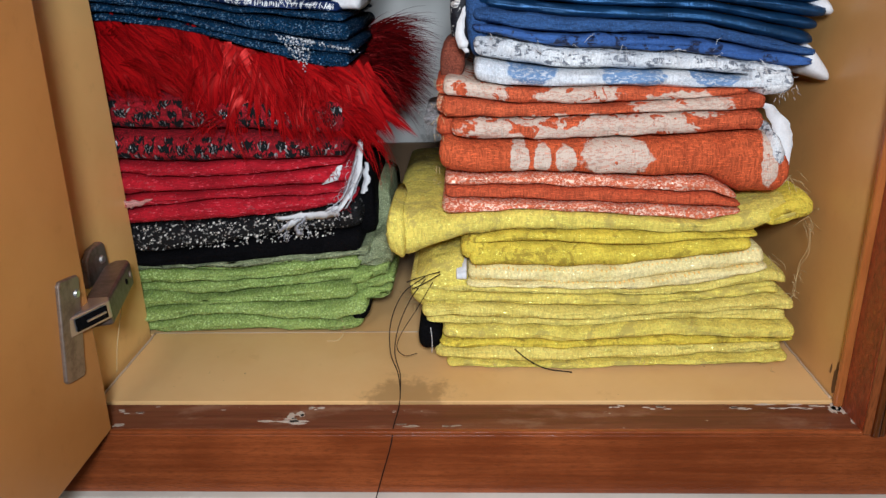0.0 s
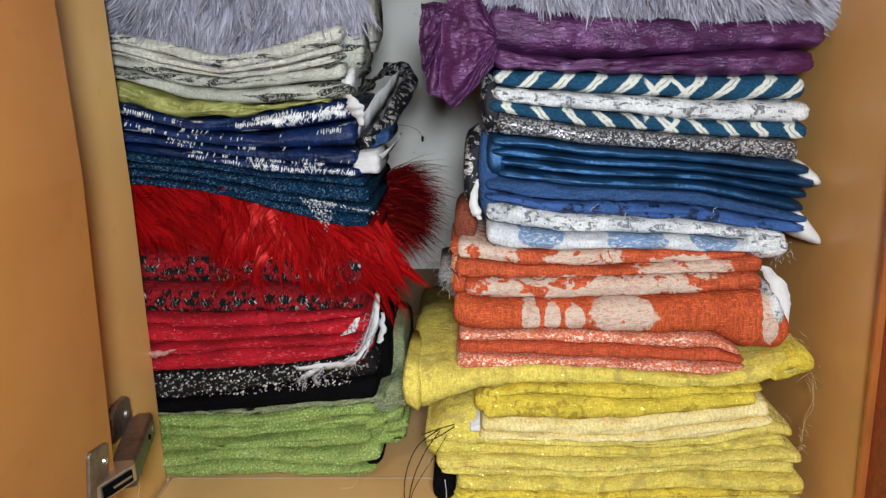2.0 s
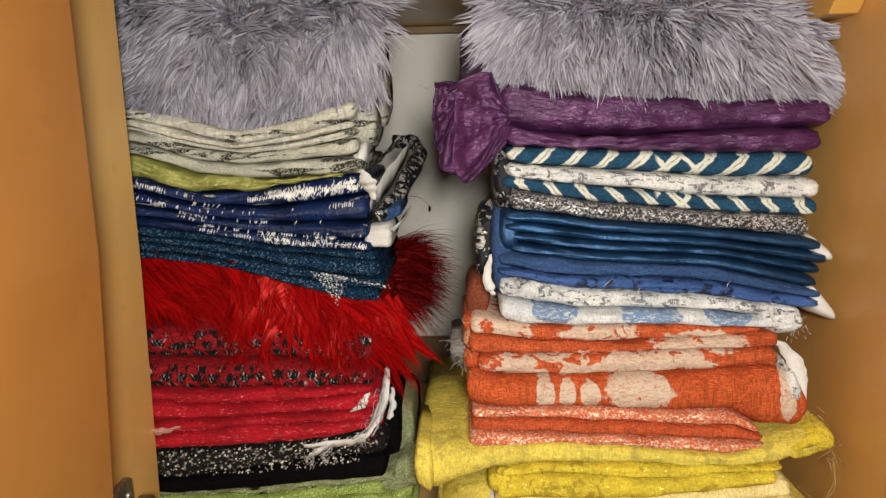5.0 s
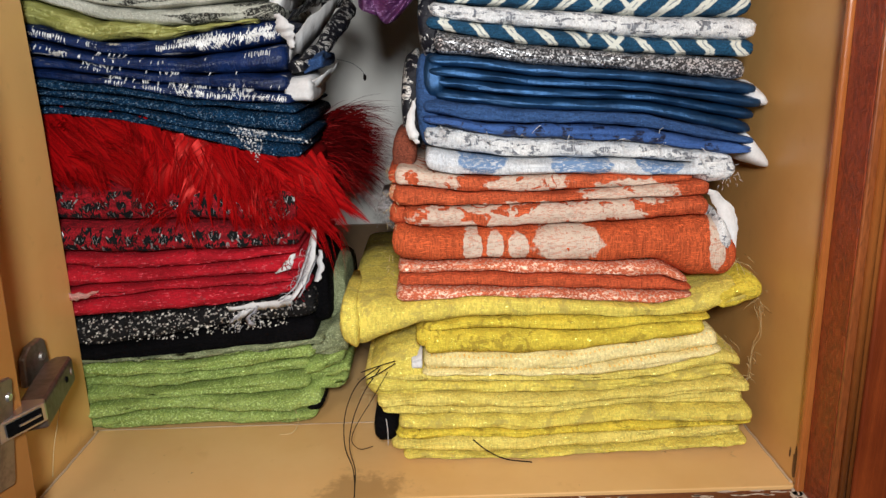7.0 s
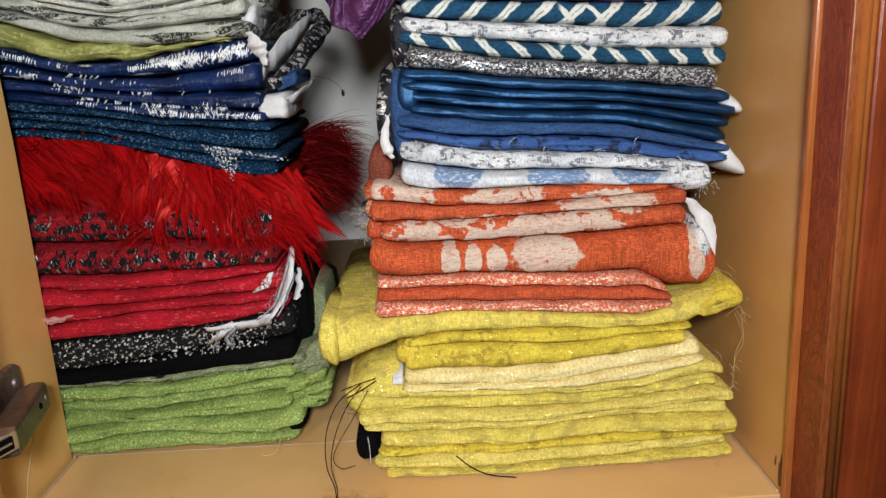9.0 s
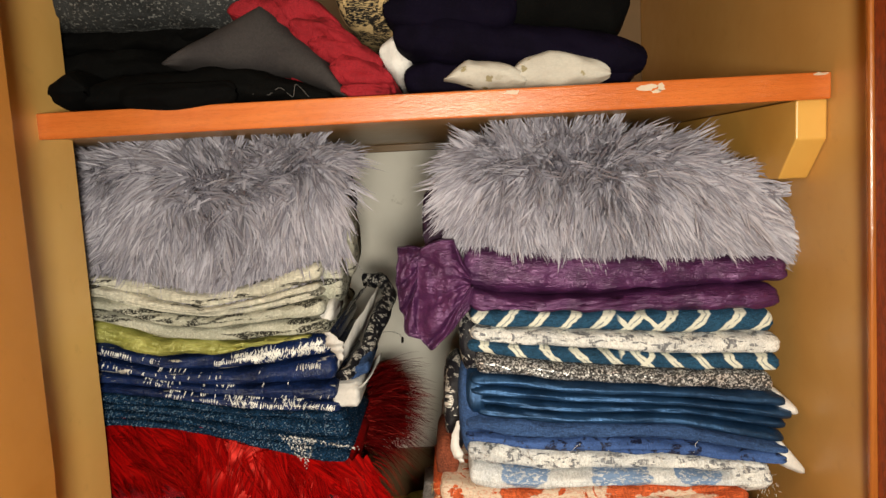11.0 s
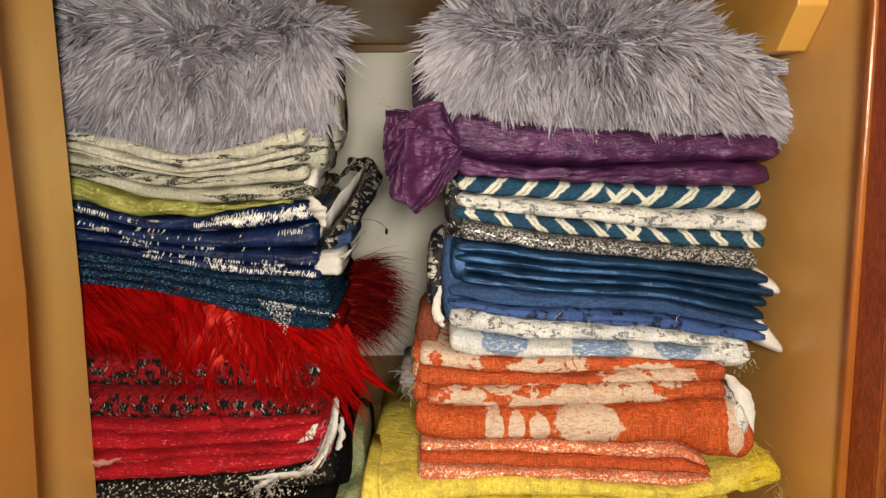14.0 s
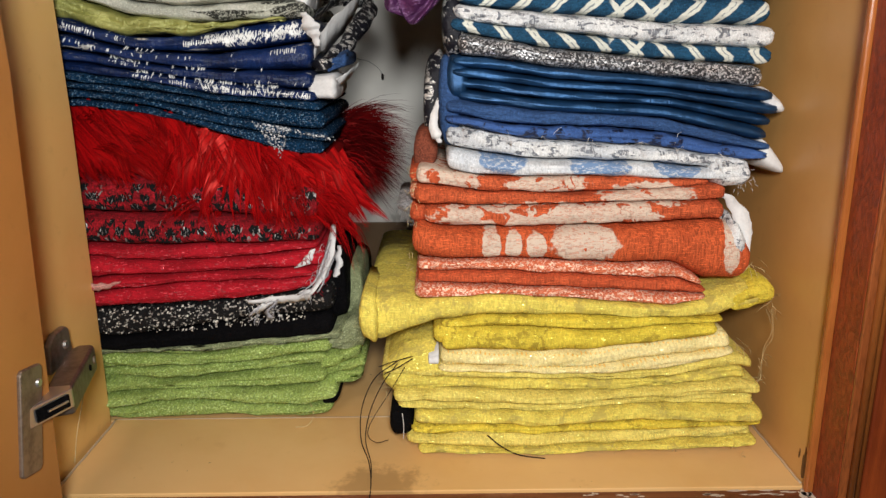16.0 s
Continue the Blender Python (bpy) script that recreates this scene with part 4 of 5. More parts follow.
# ---- flaps, linings and tags of the right pile ----
def flap(name, mat, parent, x0, x1, bot, top, face, push=0.0, back=None, label="", ripple=1.5, wave=0.004, tuck=0.006, square=2.6):
    b = back or face(x0, 0.2) + push + 0.08
    v, f = slab(x0, x1, lambda x: curve_at(bot, x), lambda x: curve_at(top, x), lambda x, z: face(x, z) + push, b, wave, ripple, square, nx=48, tuck=tuck)
    return link_mesh(name, v, f, mat, parent, label)


def strip(name, mat, parent, pts, width, axis=(0, 0, 1), label="", n=18):
    p = spline(pts, n)
    SEED[0] += 1
    sd = SEED[0]
    p = [q + Vector((wander(sd, i * 0.35), wander(sd + 3, i * 0.35), wander(sd + 6, i * 0.35))) * 0.0016 for i, q in enumerate(p)]
    if isinstance(width, (list, tuple)):
        width = [float(w) for w in np.interp(np.linspace(0, 1, len(p)), np.linspace(0, 1, len(width)), width)]
    if not isinstance(width, list):
        width = [width] * len(p)
    width = [w * (1 + 0.45 * wander(sd + 9, i * 0.6)) for i, w in enumerate(width)]
    v, f = ribbon(p, width, axis)
    return link_mesh(name, v, f, mat, parent, label)


def string(name, mat, parent, pts, r=0.0004, n=40, label=""):
    v, f = strand_tube(spline(pts, n), r)
    return link_mesh(name, v, f, mat, parent, label)


def find(label):
    return next(o for o in scene.objects if o.get("label") == label)


purple = find("purple crinkled satin folded cover")
def pinched(name, mat, parent, pinch, rim, ridges, deep, seed, label="", thick=0.010):
    """Cloth gathered at one place and fanning out to a rim in uneven pleats."""
    edge = spline(rim, 64)
    n, m = len(edge), 26
    verts, faces = [], []
    tip = Vector(pinch)
    for back in (0.0, thick):
        for i, e in enumerate(edge):
            a = i / (n - 1)
            for j in range(m):
                r = j / (m - 1)
                p = tip.lerp(e, 0.06 + 0.94 * r)
                fold = abs(math.sin(math.pi * (ridges * a + 0.9 * wander(seed, a * 4, r * 0.7)))) ** 0.6
                p.y += (0.5 - fold) * deep * (0.25 + 0.75 * r) - 0.006 * math.sin(math.pi * r) * math.sin(math.pi * a)
                p.y += 0.0026 * wander(seed + 3, a * 9, r * 6) + 0.0016 * wander(seed + 5, a * 21, r * 15)
                p.y += back * (0.3 + 0.7 * r)
                p.z += 0.0022 * wander(seed + 7, a * 7, r * 3) * r
                p.x += 0.0026 * wander(seed + 8, a * 8, r * 3) * r
                verts.append(p)
    for i in range(n - 1):
        for j in range(m - 1):
            q = (i * m + j, i * m + j + 1, (i + 1) * m + j + 1, (i + 1) * m + j)
            faces.append(q)
            faces.append(tuple(k + n * m for k in q[::-1]))
    loop = [j for j in range(m)] + [i * m + m - 1 for i in range(1, n)] + [(n - 1) * m + j for j in range(m - 2, -1, -1)] + [i * m for i in range(n - 2, 0, -1)]
    for u, w in zip(loop, loop[1:] + loop[:1]):
        faces.append((u, w, w + n * m, u + n * m))
    return link_mesh(name, verts, faces, mat, parent, label)


pinched("draped_corner", PURPLE, purple, (0.268, 0.112, 0.402), [(0.243, 0.114, 0.405), (0.2405, 0.112, 0.385), (0.2425, 0.108, 0.356), (0.247, 0.106, 0.338), (0.262, 0.106, 0.331)], 3.0, 0.010, 41)
pinched("draped_corner", PURPLE, purple, (0.300, 0.094, 0.376), [(0.286, 0.104, 0.409), (0.272, 0.106, 0.409), (0.260, 0.106, 0.398), (0.256, 0.103, 0.366), (0.257, 0.099, 0.337), (0.268, 0.097, 0.327), (0.284, 0.098, 0.343), (0.297, 0.100, 0.356)], 5.0, 0.009, 43, "crinkled corner hanging off the pile")
flap("inner_flap", plain("dark_purple", lin(44, 24, 46), lin(30, 16, 32), rough=0.5), purple, 0.262, 0.300, ln(0.262, 0.398, 0.300, 0.396), ln(0.262, 0.440, 0.275, 0.452, 0.300, 0.448), right_face, 0.022, label="dark inside of the purple satin", ripple=5, square=4, tuck=0.003)

chev = find("teal and white chevron folded cover")
flap("side_flap", DARK_BROCADE, chev, 0.287, 0.303, ln(0.287, 0.303, 0.303, 0.300), ln(0.287, 0.355, 0.303, 0.352), right_face, 0.008, label="black patterned side edge")
blue = find("blue cotton folded cover with dark print")
flap("side_flap", DARK_BROCADE, blue, 0.272, 0.290, ln(0.272, 0.232, 0.290, 0.235), ln(0.272, 0.300, 0.290, 0.312), right_face, 0.030, label="black and grey patterned side edge")
flap("side_fold", BLUE, blue, 0.284, 0.300, ln(0.284, 0.240, 0.300, 0.235), ln(0.284, 0.308, 0.300, 0.300), right_face, 0.006)
strip("lining_edge", LINT, blue, [(0.283, 0.082, 0.273), (0.2805, 0.080, 0.262), (0.281, 0.078, 0.250), (0.2845, 0.077, 0.243)], [0.002, 0.006, 0.008, 0.003], (1, -0.2, 0.2), "white lining edge")
silver = find("silver-white folded cover with blue ovals")
flap("side_flap", plain("brown_weave", lin(128, 66, 46), lin(72, 40, 32)), silver, 0.264, 0.283, ln(0.264, 0.214, 0.283, 0.218), ln(0.264, 0.246, 0.283, 0.256), right_face, 0.022, label="copper brown side edge")
flap("hem", SILVER_BLUE, silver, 0.488, 0.519, ln(0.488, 0.212, 0.500, 0.206, 0.519, 0.208), ln(0.488, 0.230, 0.519, 0.228), right_face, -0.003, label="hanging silver hem")
satin = find("navy satin folded cover in soft folds")
for x, z, s, tall in ((0.5315, 0.270, 1.0, 1.3), (0.531, 0.229, 1.25, 1.9)):
    y = right_face(x, z)
    v, f = slab(x - 0.004, x + 0.013 * s, lambda t, z=z, s=tall, x=x: z - 0.005 * s - 0.25 * (t - x), lambda t, z=z, s=tall, x=x: z + 0.008 * s - (t - x) * 0.75 * s, lambda t, q, y=y: y + 0.003, y + 0.05, 0.001, 0.4, nx=20, tuck=0.006)
    link_mesh("lining_corner", v, f, LINT, satin, "white lining corner sticking out")
# satin loop at the turn of the folds
flap("fold_loop", SATIN, satin, 0.290, 0.306, ln(0.290, 0.272, 0.306, 0.270), ln(0.290, 0.306, 0.306, 0.306), right_face, 0.004, ripple=0.5)

medal = find("thick orange ribbed cover with ivory medallions")
pts = [(0.498, 0.080, 0.203), (0.507, 0.079, 0.197), (0.5145, 0.077, 0.186), (0.5185, 0.074, 0.172), (0.5185, 0.070, 0.158)]
strip("lining_edge", LINT, medal, pts, [0.003, 0.009, 0.012, 0.010, 0.004], (1, -0.15, 0.35), "pale lining edge at the open end")
flap("cuff", SILVER_BLUE, medal, 0.506, 0.5175, ln(0.506, 0.142, 0.5175, 0.150), ln(0.506, 0.192, 0.5175, 0.178), right_face, -0.0045, label="silver cuff at the open end")
band = find("orange folded cover with ivory leaf band")
flap("tuft", plain("grey_tuft", lin(150, 146, 146), lin(104, 100, 100)), band, 0.250, 0.270, ln(0.250, 0.186, 0.270, 0.186), ln(0.250, 0.196, 0.270, 0.198), right_face, 0.03, label="frayed grey tuft", ripple=3)

creamg = find("cream cushion cover with gold dots, folded")
flap("label_tag", LINT, creamg, 0.274, 0.283, ln(0.274, 0.072, 0.283, 0.071), ln(0.274, 0.081, 0.283, 0.084), right_face, 0.002, label="small white care label", tuck=0.001, square=6, ripple=0.6, wave=0.001)
palec = find("pale yellow folded cushion covers with woven sheen")
flap("open_corner", YELLOW_SOFT, palec, 0.238, 0.284, ln(0.238, 0.055, 0.25, 0.040, 0.284, 0.040), ln(0.238, 0.068, 0.255, 0.082, 0.284, 0.088), right_face, 0.006, label="faded corner of the cover", ripple=2)
draped = find("wide yellow cover draped beyond the pile")
flap("hem", YELLOW_SOFT, draped, 0.221, 0.236, ln(0.221, 0.094, 0.236, 0.085), ln(0.221, 0.128, 0.236, 0.126), right_face, -0.003, label="stitched yellow hem", ripple=2, tuck=0.004)
flap("hem", YELLOW, draped, 0.508, 0.543, ln(0.508, 0.112, 0.543, 0.117), ln(0.508, 0.126, 0.530, 0.136, 0.543, 0.136), right_face, -0.002, label="bright yellow hem corner")

speck = find("bright yellow folded cover with olive speckles")
flap("rolled_end", YELLOW, speck, 0.2785, 0.300, ln(0.2785, 0.087, 0.300, 0.086), ln(0.2785, 0.106, 0.300, 0.1085), right_face, -0.0015, label="rolled end of the speckled cover", tuck=0.008, ripple=1.0)
string("stitch", LINT, find("speckled yellow folded cushion cover on the cupboard floor"), [(0.2535, 0.0485, 0.036), (0.2545, 0.0465, 0.026), (0.2540, 0.0485, 0.013)], 0.0003, 14, "white stitching on the zip tape")
# fringes of loose yarn
def fringe(parent, mat, spots, seed, count=14, length=0.010, r=0.00018):
    rnd = random.Random(seed)
    verts, faces = [], []
    for x, y, z, dx in spots:
        for i in range(count):
            p = Vector((x + rnd.gauss(0, 0.002), y + rnd.gauss(0, 0.003), z + rnd.gauss(0, 0.004)))
            d = Vector((dx + rnd.gauss(0, 0.5), rnd.gauss(-0.3, 0.3), rnd.gauss(-0.3, 0.5))).normalized()
            pts = [p]
            for k in range(4):
                pts.append(pts[-1] + d * (length * rnd.uniform(0.5, 1.2) / 4))
                d = (d + Vector((rnd.gauss(0, 0.3), 0, rnd.gauss(-0.25, 0.3)))).normalized()
            v, f = strand_tube(pts, r, 3)
            b = len(verts)
            verts += v
            faces += [tuple(k + b for k in q) for q in f]
    return tagged(link_mesh("fringe", verts, faces, mat, parent, "loose frayed yarn"), kind="stuff")


fringe(palec, GOLD_THREAD, [(0.534, right_face(0, 0.07), 0.074, 1), (0.533, right_face(0, 0.06), 0.060, 1), (0.24, 0.055, 0.055, -1)], 1, 7, 0.007)
fringe(creamg, GOLD_THREAD, [(0.516, right_face(0, 0.09), 0.086, 1)], 2, 6, 0.010)
fringe(draped, GOLD_THREAD, [(0.539, 0.062, 0.116, 0.3)], 3, 7, 0.014)
fringe(band, plain("grey_yarn", lin(170, 166, 164)), [(0.262, 0.105, 0.190, -1), (0.258, 0.105, 0.196, -1)], 4, 24, 0.016)
fringe(medal, GOLD_THREAD, [(0.524, 0.068, 0.15, 0.4)], 5, 8, 0.014)
fringe(palec, GOLD_THREAD, [(x, right_face(x, 0.012) - 0.004, 0.004, 0.0) for x in (0.30, 0.36, 0.42, 0.47, 0.52)], 8, 5, 0.006)
fringe(silver, LINT, [(0.30 + 0.016 * i, right_face(0, 0.235) - 0.003, 0.246 - 0.0016 * i + 0.006 * (-1) ** i, 0.3 * (-1) ** i) for i in range(0, 14, 2)], 16, 4, 0.013, 0.00020)
for c in (band, find("plain orange ribbed folded cover"), find("orange folded cover with ivory sprigs")):
    i = (band, find("plain orange ribbed folded cover")).index(c) if c is not find("orange folded cover with ivory sprigs") else 2
    lo, hi = ((0.180, 0.196), (0.197, 0.209), (0.210, 0.224))[i]
    flap("side_fold", (ORANGE_PLAIN, COPPER, ORANGE_PLAIN)[i], c, 0.261, 0.276, ln(0.261, lo + 0.001, 0.276, lo), ln(0.261, hi - 0.001, 0.276, hi), right_face, 0.012, label="rounded orange end fold", ripple=2.0)
    fringe(c, GOLD_THREAD, [(0.264, right_face(0, lo) + 0.006, lo + 0.004, -0.3), (0.262, right_face(0, lo) + 0.008, hi - 0.003, -0.4)], 30 + i, 4, 0.006)
fringe(medal, GOLD_THREAD, [(0.262, right_face(0, 0.16), 0.165, -0.4), (0.264, right_face(0, 0.14), 0.150, -0.3), (0.266, right_face(0, 0.13), 0.138, -0.3)], 19, 4, 0.006)
fringe(silver, LINT, [(0.519, right_face(0, 0.22), 0.214, 1), (0.51, right_face(0, 0.22), 0.208, 0.2)], 6, 8, 0.004)

# ---- flaps of the left pile ----
green = find("green woven folded covers on the cupboard floor")
flap("top_edge", OLIVE, green, -0.1, 0.200, ln(-0.1, 0.060, 0.006, 0.063, 0.078, 0.064, 0.156, 0.070, 0.20, 0.074), ln(-0.1, 0.064, 0.006, 0.0675, 0.078, 0.0685, 0.156, 0.0745, 0.20, 0.080), left_face, 0.009, label="pale woven selvedge", ripple=2.5)
for zlo, zhi, sh, xr in ((0.030, 0.040, 0.026, 0.216), (0.039, 0.050, 0.022, 0.219), (0.049, 0.059, 0.019, 0.215)):
    flap("loose_end", GREEN, green, 0.180, xr, ln(0.180, zlo - 0.006, 0.219, zlo + 0.003), ln(0.180, zhi - 0.004, 0.205, zhi, 0.219, zhi + 0.002), left_face, sh, label="loose green fold end", ripple=3, tuck=0.003)
flap("loose_end", OLIVE, green, 0.186, 0.219, ln(0.186, 0.060, 0.219, 0.057), ln(0.186, 0.074, 0.205, 0.084, 0.219, 0.086), left_face, 0.018, ripple=3.5, tuck=0.003)
flap("backing", OLIVE, green, 0.194, 0.215, ln(0.194, 0.072, 0.215, 0.072), ln(0.194, 0.122, 0.206, 0.126, 0.215, 0.118), left_face, 0.050, label="olive backing standing up behind", ripple=3.5, tuck=0.003)
flap("zip_end", BLACK, green, 0.180, 0.1955, ln(0.180, 0.004, 0.1955, 0.012), ln(0.180, 0.020, 0.1955, 0.029), left_face, 0.017, label="black zip tape end")
string("thread", GOLD_THREAD, green, [(0.170, 0.110, 0.012), (0.174, 0.099, 0.006), (0.170, 0.091, 0.001), (0.160, 0.089, 0.0008)], 0.0003)

RAG = plain("grubby_lining", lin(186, 184, 188), lin(150, 148, 154), weave=0.8, rib=(900, 900, 900), blotch=120)
RED_YARN = plain("red_yarn", lin(150, 14, 30), weave=0.3)
reds = find("red woven folded covers")
strip("torn_lining", LINT, reds, [(0.196, 0.128, 0.170), (0.194, 0.112, 0.150), (0.186, 0.103, 0.128), (0.176, 0.100, 0.116)], [0.004, 0.010, 0.007, 0.006], (1, -0.3, 0.45), "torn white lining")
strip("torn_lining", LINT, reds, [(0.178, 0.100, 0.1165), (0.165, 0.099, 0.1135), (0.150, 0.098, 0.1130), (0.127, 0.098, 0.1115)], [0.010, 0.007, 0.007, 0.004], (0, -0.3, 1), "torn white lining")
strip("torn_lining", LINT, reds, [(0.150, 0.0975, 0.1120), (0.139, 0.0965, 0.1075), (0.130, 0.096, 0.1030)], [0.005, 0.010, 0.008], (0.6, -0.3, 1), "torn white lining")
strip("torn_lining", LINT, reds, [(0.180, 0.1085, 0.152), (0.176, 0.106, 0.145), (0.172, 0.105, 0.140)], [0.004, 0.010, 0.012], (1, 0, 0.3), "white lining corner")
strip("torn_lining", LINT, reds, [(0.199, 0.128, 0.150), (0.1985, 0.122, 0.136), (0.196, 0.116, 0.126)], [0.003, 0.006, 0.004], (1, -0.3, 0), "torn white lining")
for pts, w in (([(0.194, 0.110, 0.160), (0.189, 0.103, 0.143), (0.180, 0.098, 0.126), (0.168, 0.096, 0.118)], 0.004), ([(0.197, 0.118, 0.148), (0.190, 0.106, 0.130), (0.184, 0.100, 0.119)], 0.003), ([(0.150, 0.096, 0.113), (0.143, 0.094, 0.104), (0.146, 0.094, 0.098)], 0.005), ([(0.136, 0.095, 0.108), (0.129, 0.094, 0.101)], 0.006)):
    strip("torn_lining", RAG, reds, pts, w, (0.7, -0.4, 0.6), "crumpled grey-white lining")
fringe(reds, RAG, [(0.192, 0.106, 0.150, -0.4), (0.188, 0.102, 0.136, -0.6), (0.176, 0.098, 0.121, -0.3), (0.150, 0.096, 0.112, -0.2), (0.134, 0.095, 0.104, -0.5)], 41, 10, 0.010, 0.00022)
fringe(reds, RED_YARN, [(0.174, 0.105, 0.145, 0.6), (0.18, 0.106, 0.135, 0.4), (0.182, 0.106, 0.122, 0.3)], 42, 10, 0.009, 0.00025)
strip("bare_patch", plain("worn_pink", lin(206, 150, 140), lin(190, 120, 112)), reds, [(-0.004, left_face(0, 0.125) - 0.004, 0.1255), (0.008, left_face(0, 0.125) - 0.005, 0.1245), (0.024, left_face(0, 0.125) - 0.003, 0.128)], [0.007, 0.006, 0.001], (0, -0.1, 1), "worn pale patch")

brocade = find("navy folded cover with silver brocade")
flap("lining_roll", LINT, brocade, 0.180, 0.203, ln(0.180, 0.271, 0.203, 0.270), ln(0.180, 0.288, 0.203, 0.291), left_face, 0.003, label="white rolled lining end", ripple=1.2, tuck=0.004, square=3)
strip("lining_roll", LINT, brocade, [(0.199, 0.135, 0.281), (0.207, 0.16, 0.286), (0.212, 0.20, 0.294)], [0.016, 0.018, 0.010], (0.6, -0.2, 0.8), "white rolled lining end")
strip("lining_corner", LINT, brocade, [(0.181, 0.126, 0.337), (0.186, 0.127, 0.326), (0.190, 0.129, 0.312)], [0.004, 0.014, 0.003], (1, -0.2, 0.1), "white lining corner")
def roll(name, mat, parent, pts, r, label=""):
    """A rolled edge of cloth: a crumpled tube along a line."""
    path = spline(pts, 36)
    SEED[0] += 1
    v, f = strand_tube(path, 1.0, 10)
    v = [path[i // 10] + (q - path[i // 10]) * (r * (0.82 + 0.5 * wander(SEED[0], (i // 10) * 0.3, (i % 10) * 0.4))) for i, q in enumerate(v)]
    return link_mesh(name, v, f, mat, parent, label)


roll("side_roll", DARK_BROCADE, brocade, [(0.190, 0.134, 0.296), (0.203, 0.165, 0.309), (0.215, 0.205, 0.329), (0.2215, 0.245, 0.345), (0.213, 0.266, 0.354), (0.194, 0.275, 0.356)], 0.0075, "patterned rolled side of the open cover")
strip("side_lining", LINT, brocade, [(0.186, 0.136, 0.312), (0.196, 0.165, 0.322), (0.206, 0.205, 0.338), (0.211, 0.24, 0.350)], [0.020, 0.024, 0.020, 0.010], (0.2, -0.1, 1.0), "white lining inside")
strip("side_band", DARK_BROCADE, brocade, [(0.186, 0.15, 0.335), (0.192, 0.19, 0.345), (0.200, 0.235, 0.354)], [0.010, 0.014, 0.012], (0.6, -0.1, 0.8), "patterned inner side")
flap("satin_end", BLUE, brocade, 0.194, 0.211, ln(0.194, 0.291, 0.211, 0.296), ln(0.194, 0.303, 0.211, 0.309), left_face, 0.016, label="blue cotton fold end", ripple=3, square=4, tuck=0.002)
string("lint_thread", THREAD, brocade, [(0.205, 0.27, 0.300), (0.216, 0.290, 0.296), (0.224, 0.308, 0.288), (0.2262, 0.311, 0.2815)], 0.00022)
v, f = slab(0.2250, 0.2276, lambda x: 0.2790, lambda x: 0.2835, lambda x, z: 0.309, 0.312, 0.001, 3, nx=8, tuck=0.001)
link_mesh("lint", v, f, THREAD, brocade, "speck of dark lint on a thread")
knit = find("cream and black knitted folded cover")
flap("lining_end", LINT, knit, 0.172, 0.184, ln(0.172, 0.336, 0.184, 0.340), ln(0.172, 0.350, 0.184, 0.362), left_face, 0.006, label="white lining end")
flap("side_fold", MOSS, knit, 0.160, 0.191, ln(0.160, 0.350, 0.191, 0.356), ln(0.160, 0.385, 0.191, 0.402), left_face, 0.018, label="knitted side edge", ripple=2.0, tuck=0.004)
flap("back_fold", CREAM, knit, 0.150, 0.198, ln(0.150, 0.37, 0.198, 0.372), ln(0.150, 0.43, 0.190, 0.445, 0.198, 0.430), left_face, 0.045, label="knitted side standing behind the fur", ripple=2.0)


def front_of(ob):
    """Finds the depth of a thing's front face at a place across and up."""
    trees = []
    for c in ob.children:
        if c.type == "MESH" and c.name.startswith("fold"):
            trees.append(BVHTree.FromPolygons([q.co for q in c.data.vertices], [tuple(p.vertices) for p in c.data.polygons]))

    def depth(x, z):
        hits = [t.ray_cast(Vector((x, -0.3, z)), Vector((0, 1, 0)))[0] for t in trees]
        hits = [h.y for h in hits if h is not None]
        return min(hits) if hits else None

    return depth


# raised silver weft on the brocade, in combs of upright stitches
depth = front_of(brocade)
rnd = random.Random(77)
verts, faces = [], []


def stitch(x, z, h, lean, w):
    pts = [(x + lean * t * h, z + (t - 0.5) * h) for t in (0.0, 0.5, 1.0)]
    ys = [depth(px, pz) for px, pz in pts]
    if None in ys or max(ys) - min(ys) > 0.006:
        return
    b0 = len(verts)
    for (px, pz), y, k in zip(pts, ys, (0.7, 1.0, 0.6)):
        verts.extend([(px - w * k / 2, y + 0.0002, pz), (px, y - 0.0009, pz), (px + w * k / 2, y + 0.0002, pz)])
    for i in (0, 3):
        faces.extend([(b0 + i, b0 + i + 1, b0 + i + 4, b0 + i + 3), (b0 + i + 1, b0 + i + 2, b0 + i + 5, b0 + i + 4)])


for row in range(9):
    x = -0.05
    while x < 0.182:
        a = (row + 0.5) / 9
        z = float(curve_at(L6, x)) * (1 - a) + float(curve_at(L7, x)) * a + 0.0012 * wander(row + 90, x, 0, 60)
        dense = wander(row * 3 + 60, x, 0, 13) + 0.25 * (a > 0.8) * (x > 0.085) + 0.26 * (x > 0.06) * (row % 2) + 0.06 * (x > 0.09) - 0.04
        if dense > 0.0:
            stitch(x, z + rnd.gauss(0, 0.0007), rnd.uniform(0.0030, 0.0050), rnd.gauss(0.15, 0.12), rnd.uniform(0.0010, 0.0017))
        x += rnd.uniform(0.0012, 0.0022)
for i in range(620):
    x = rnd.uniform(0.098, 0.180)
    a = rnd.uniform(0.70, 0.98) if i < 430 else rnd.uniform(0.03, 0.20)
    z = float(curve_at(L6, x)) * (1 - a) + float(curve_at(L7, x)) * a
    if wander(5, x, z, 60) > -0.16:
        stitch(x, z, rnd.uniform(0.0025, 0.005), 0.5 if int(a * 20) % 2 else -0.4, rnd.uniform(0.0008, 0.0014))
FLOSS = Mat("silver_floss", 0.4, 0.25).done(lin(206, 204, 200))
tagged(link_mesh("silver_weft", verts, faces, FLOSS, brocade, "raised silver stitches"), kind="stuff")

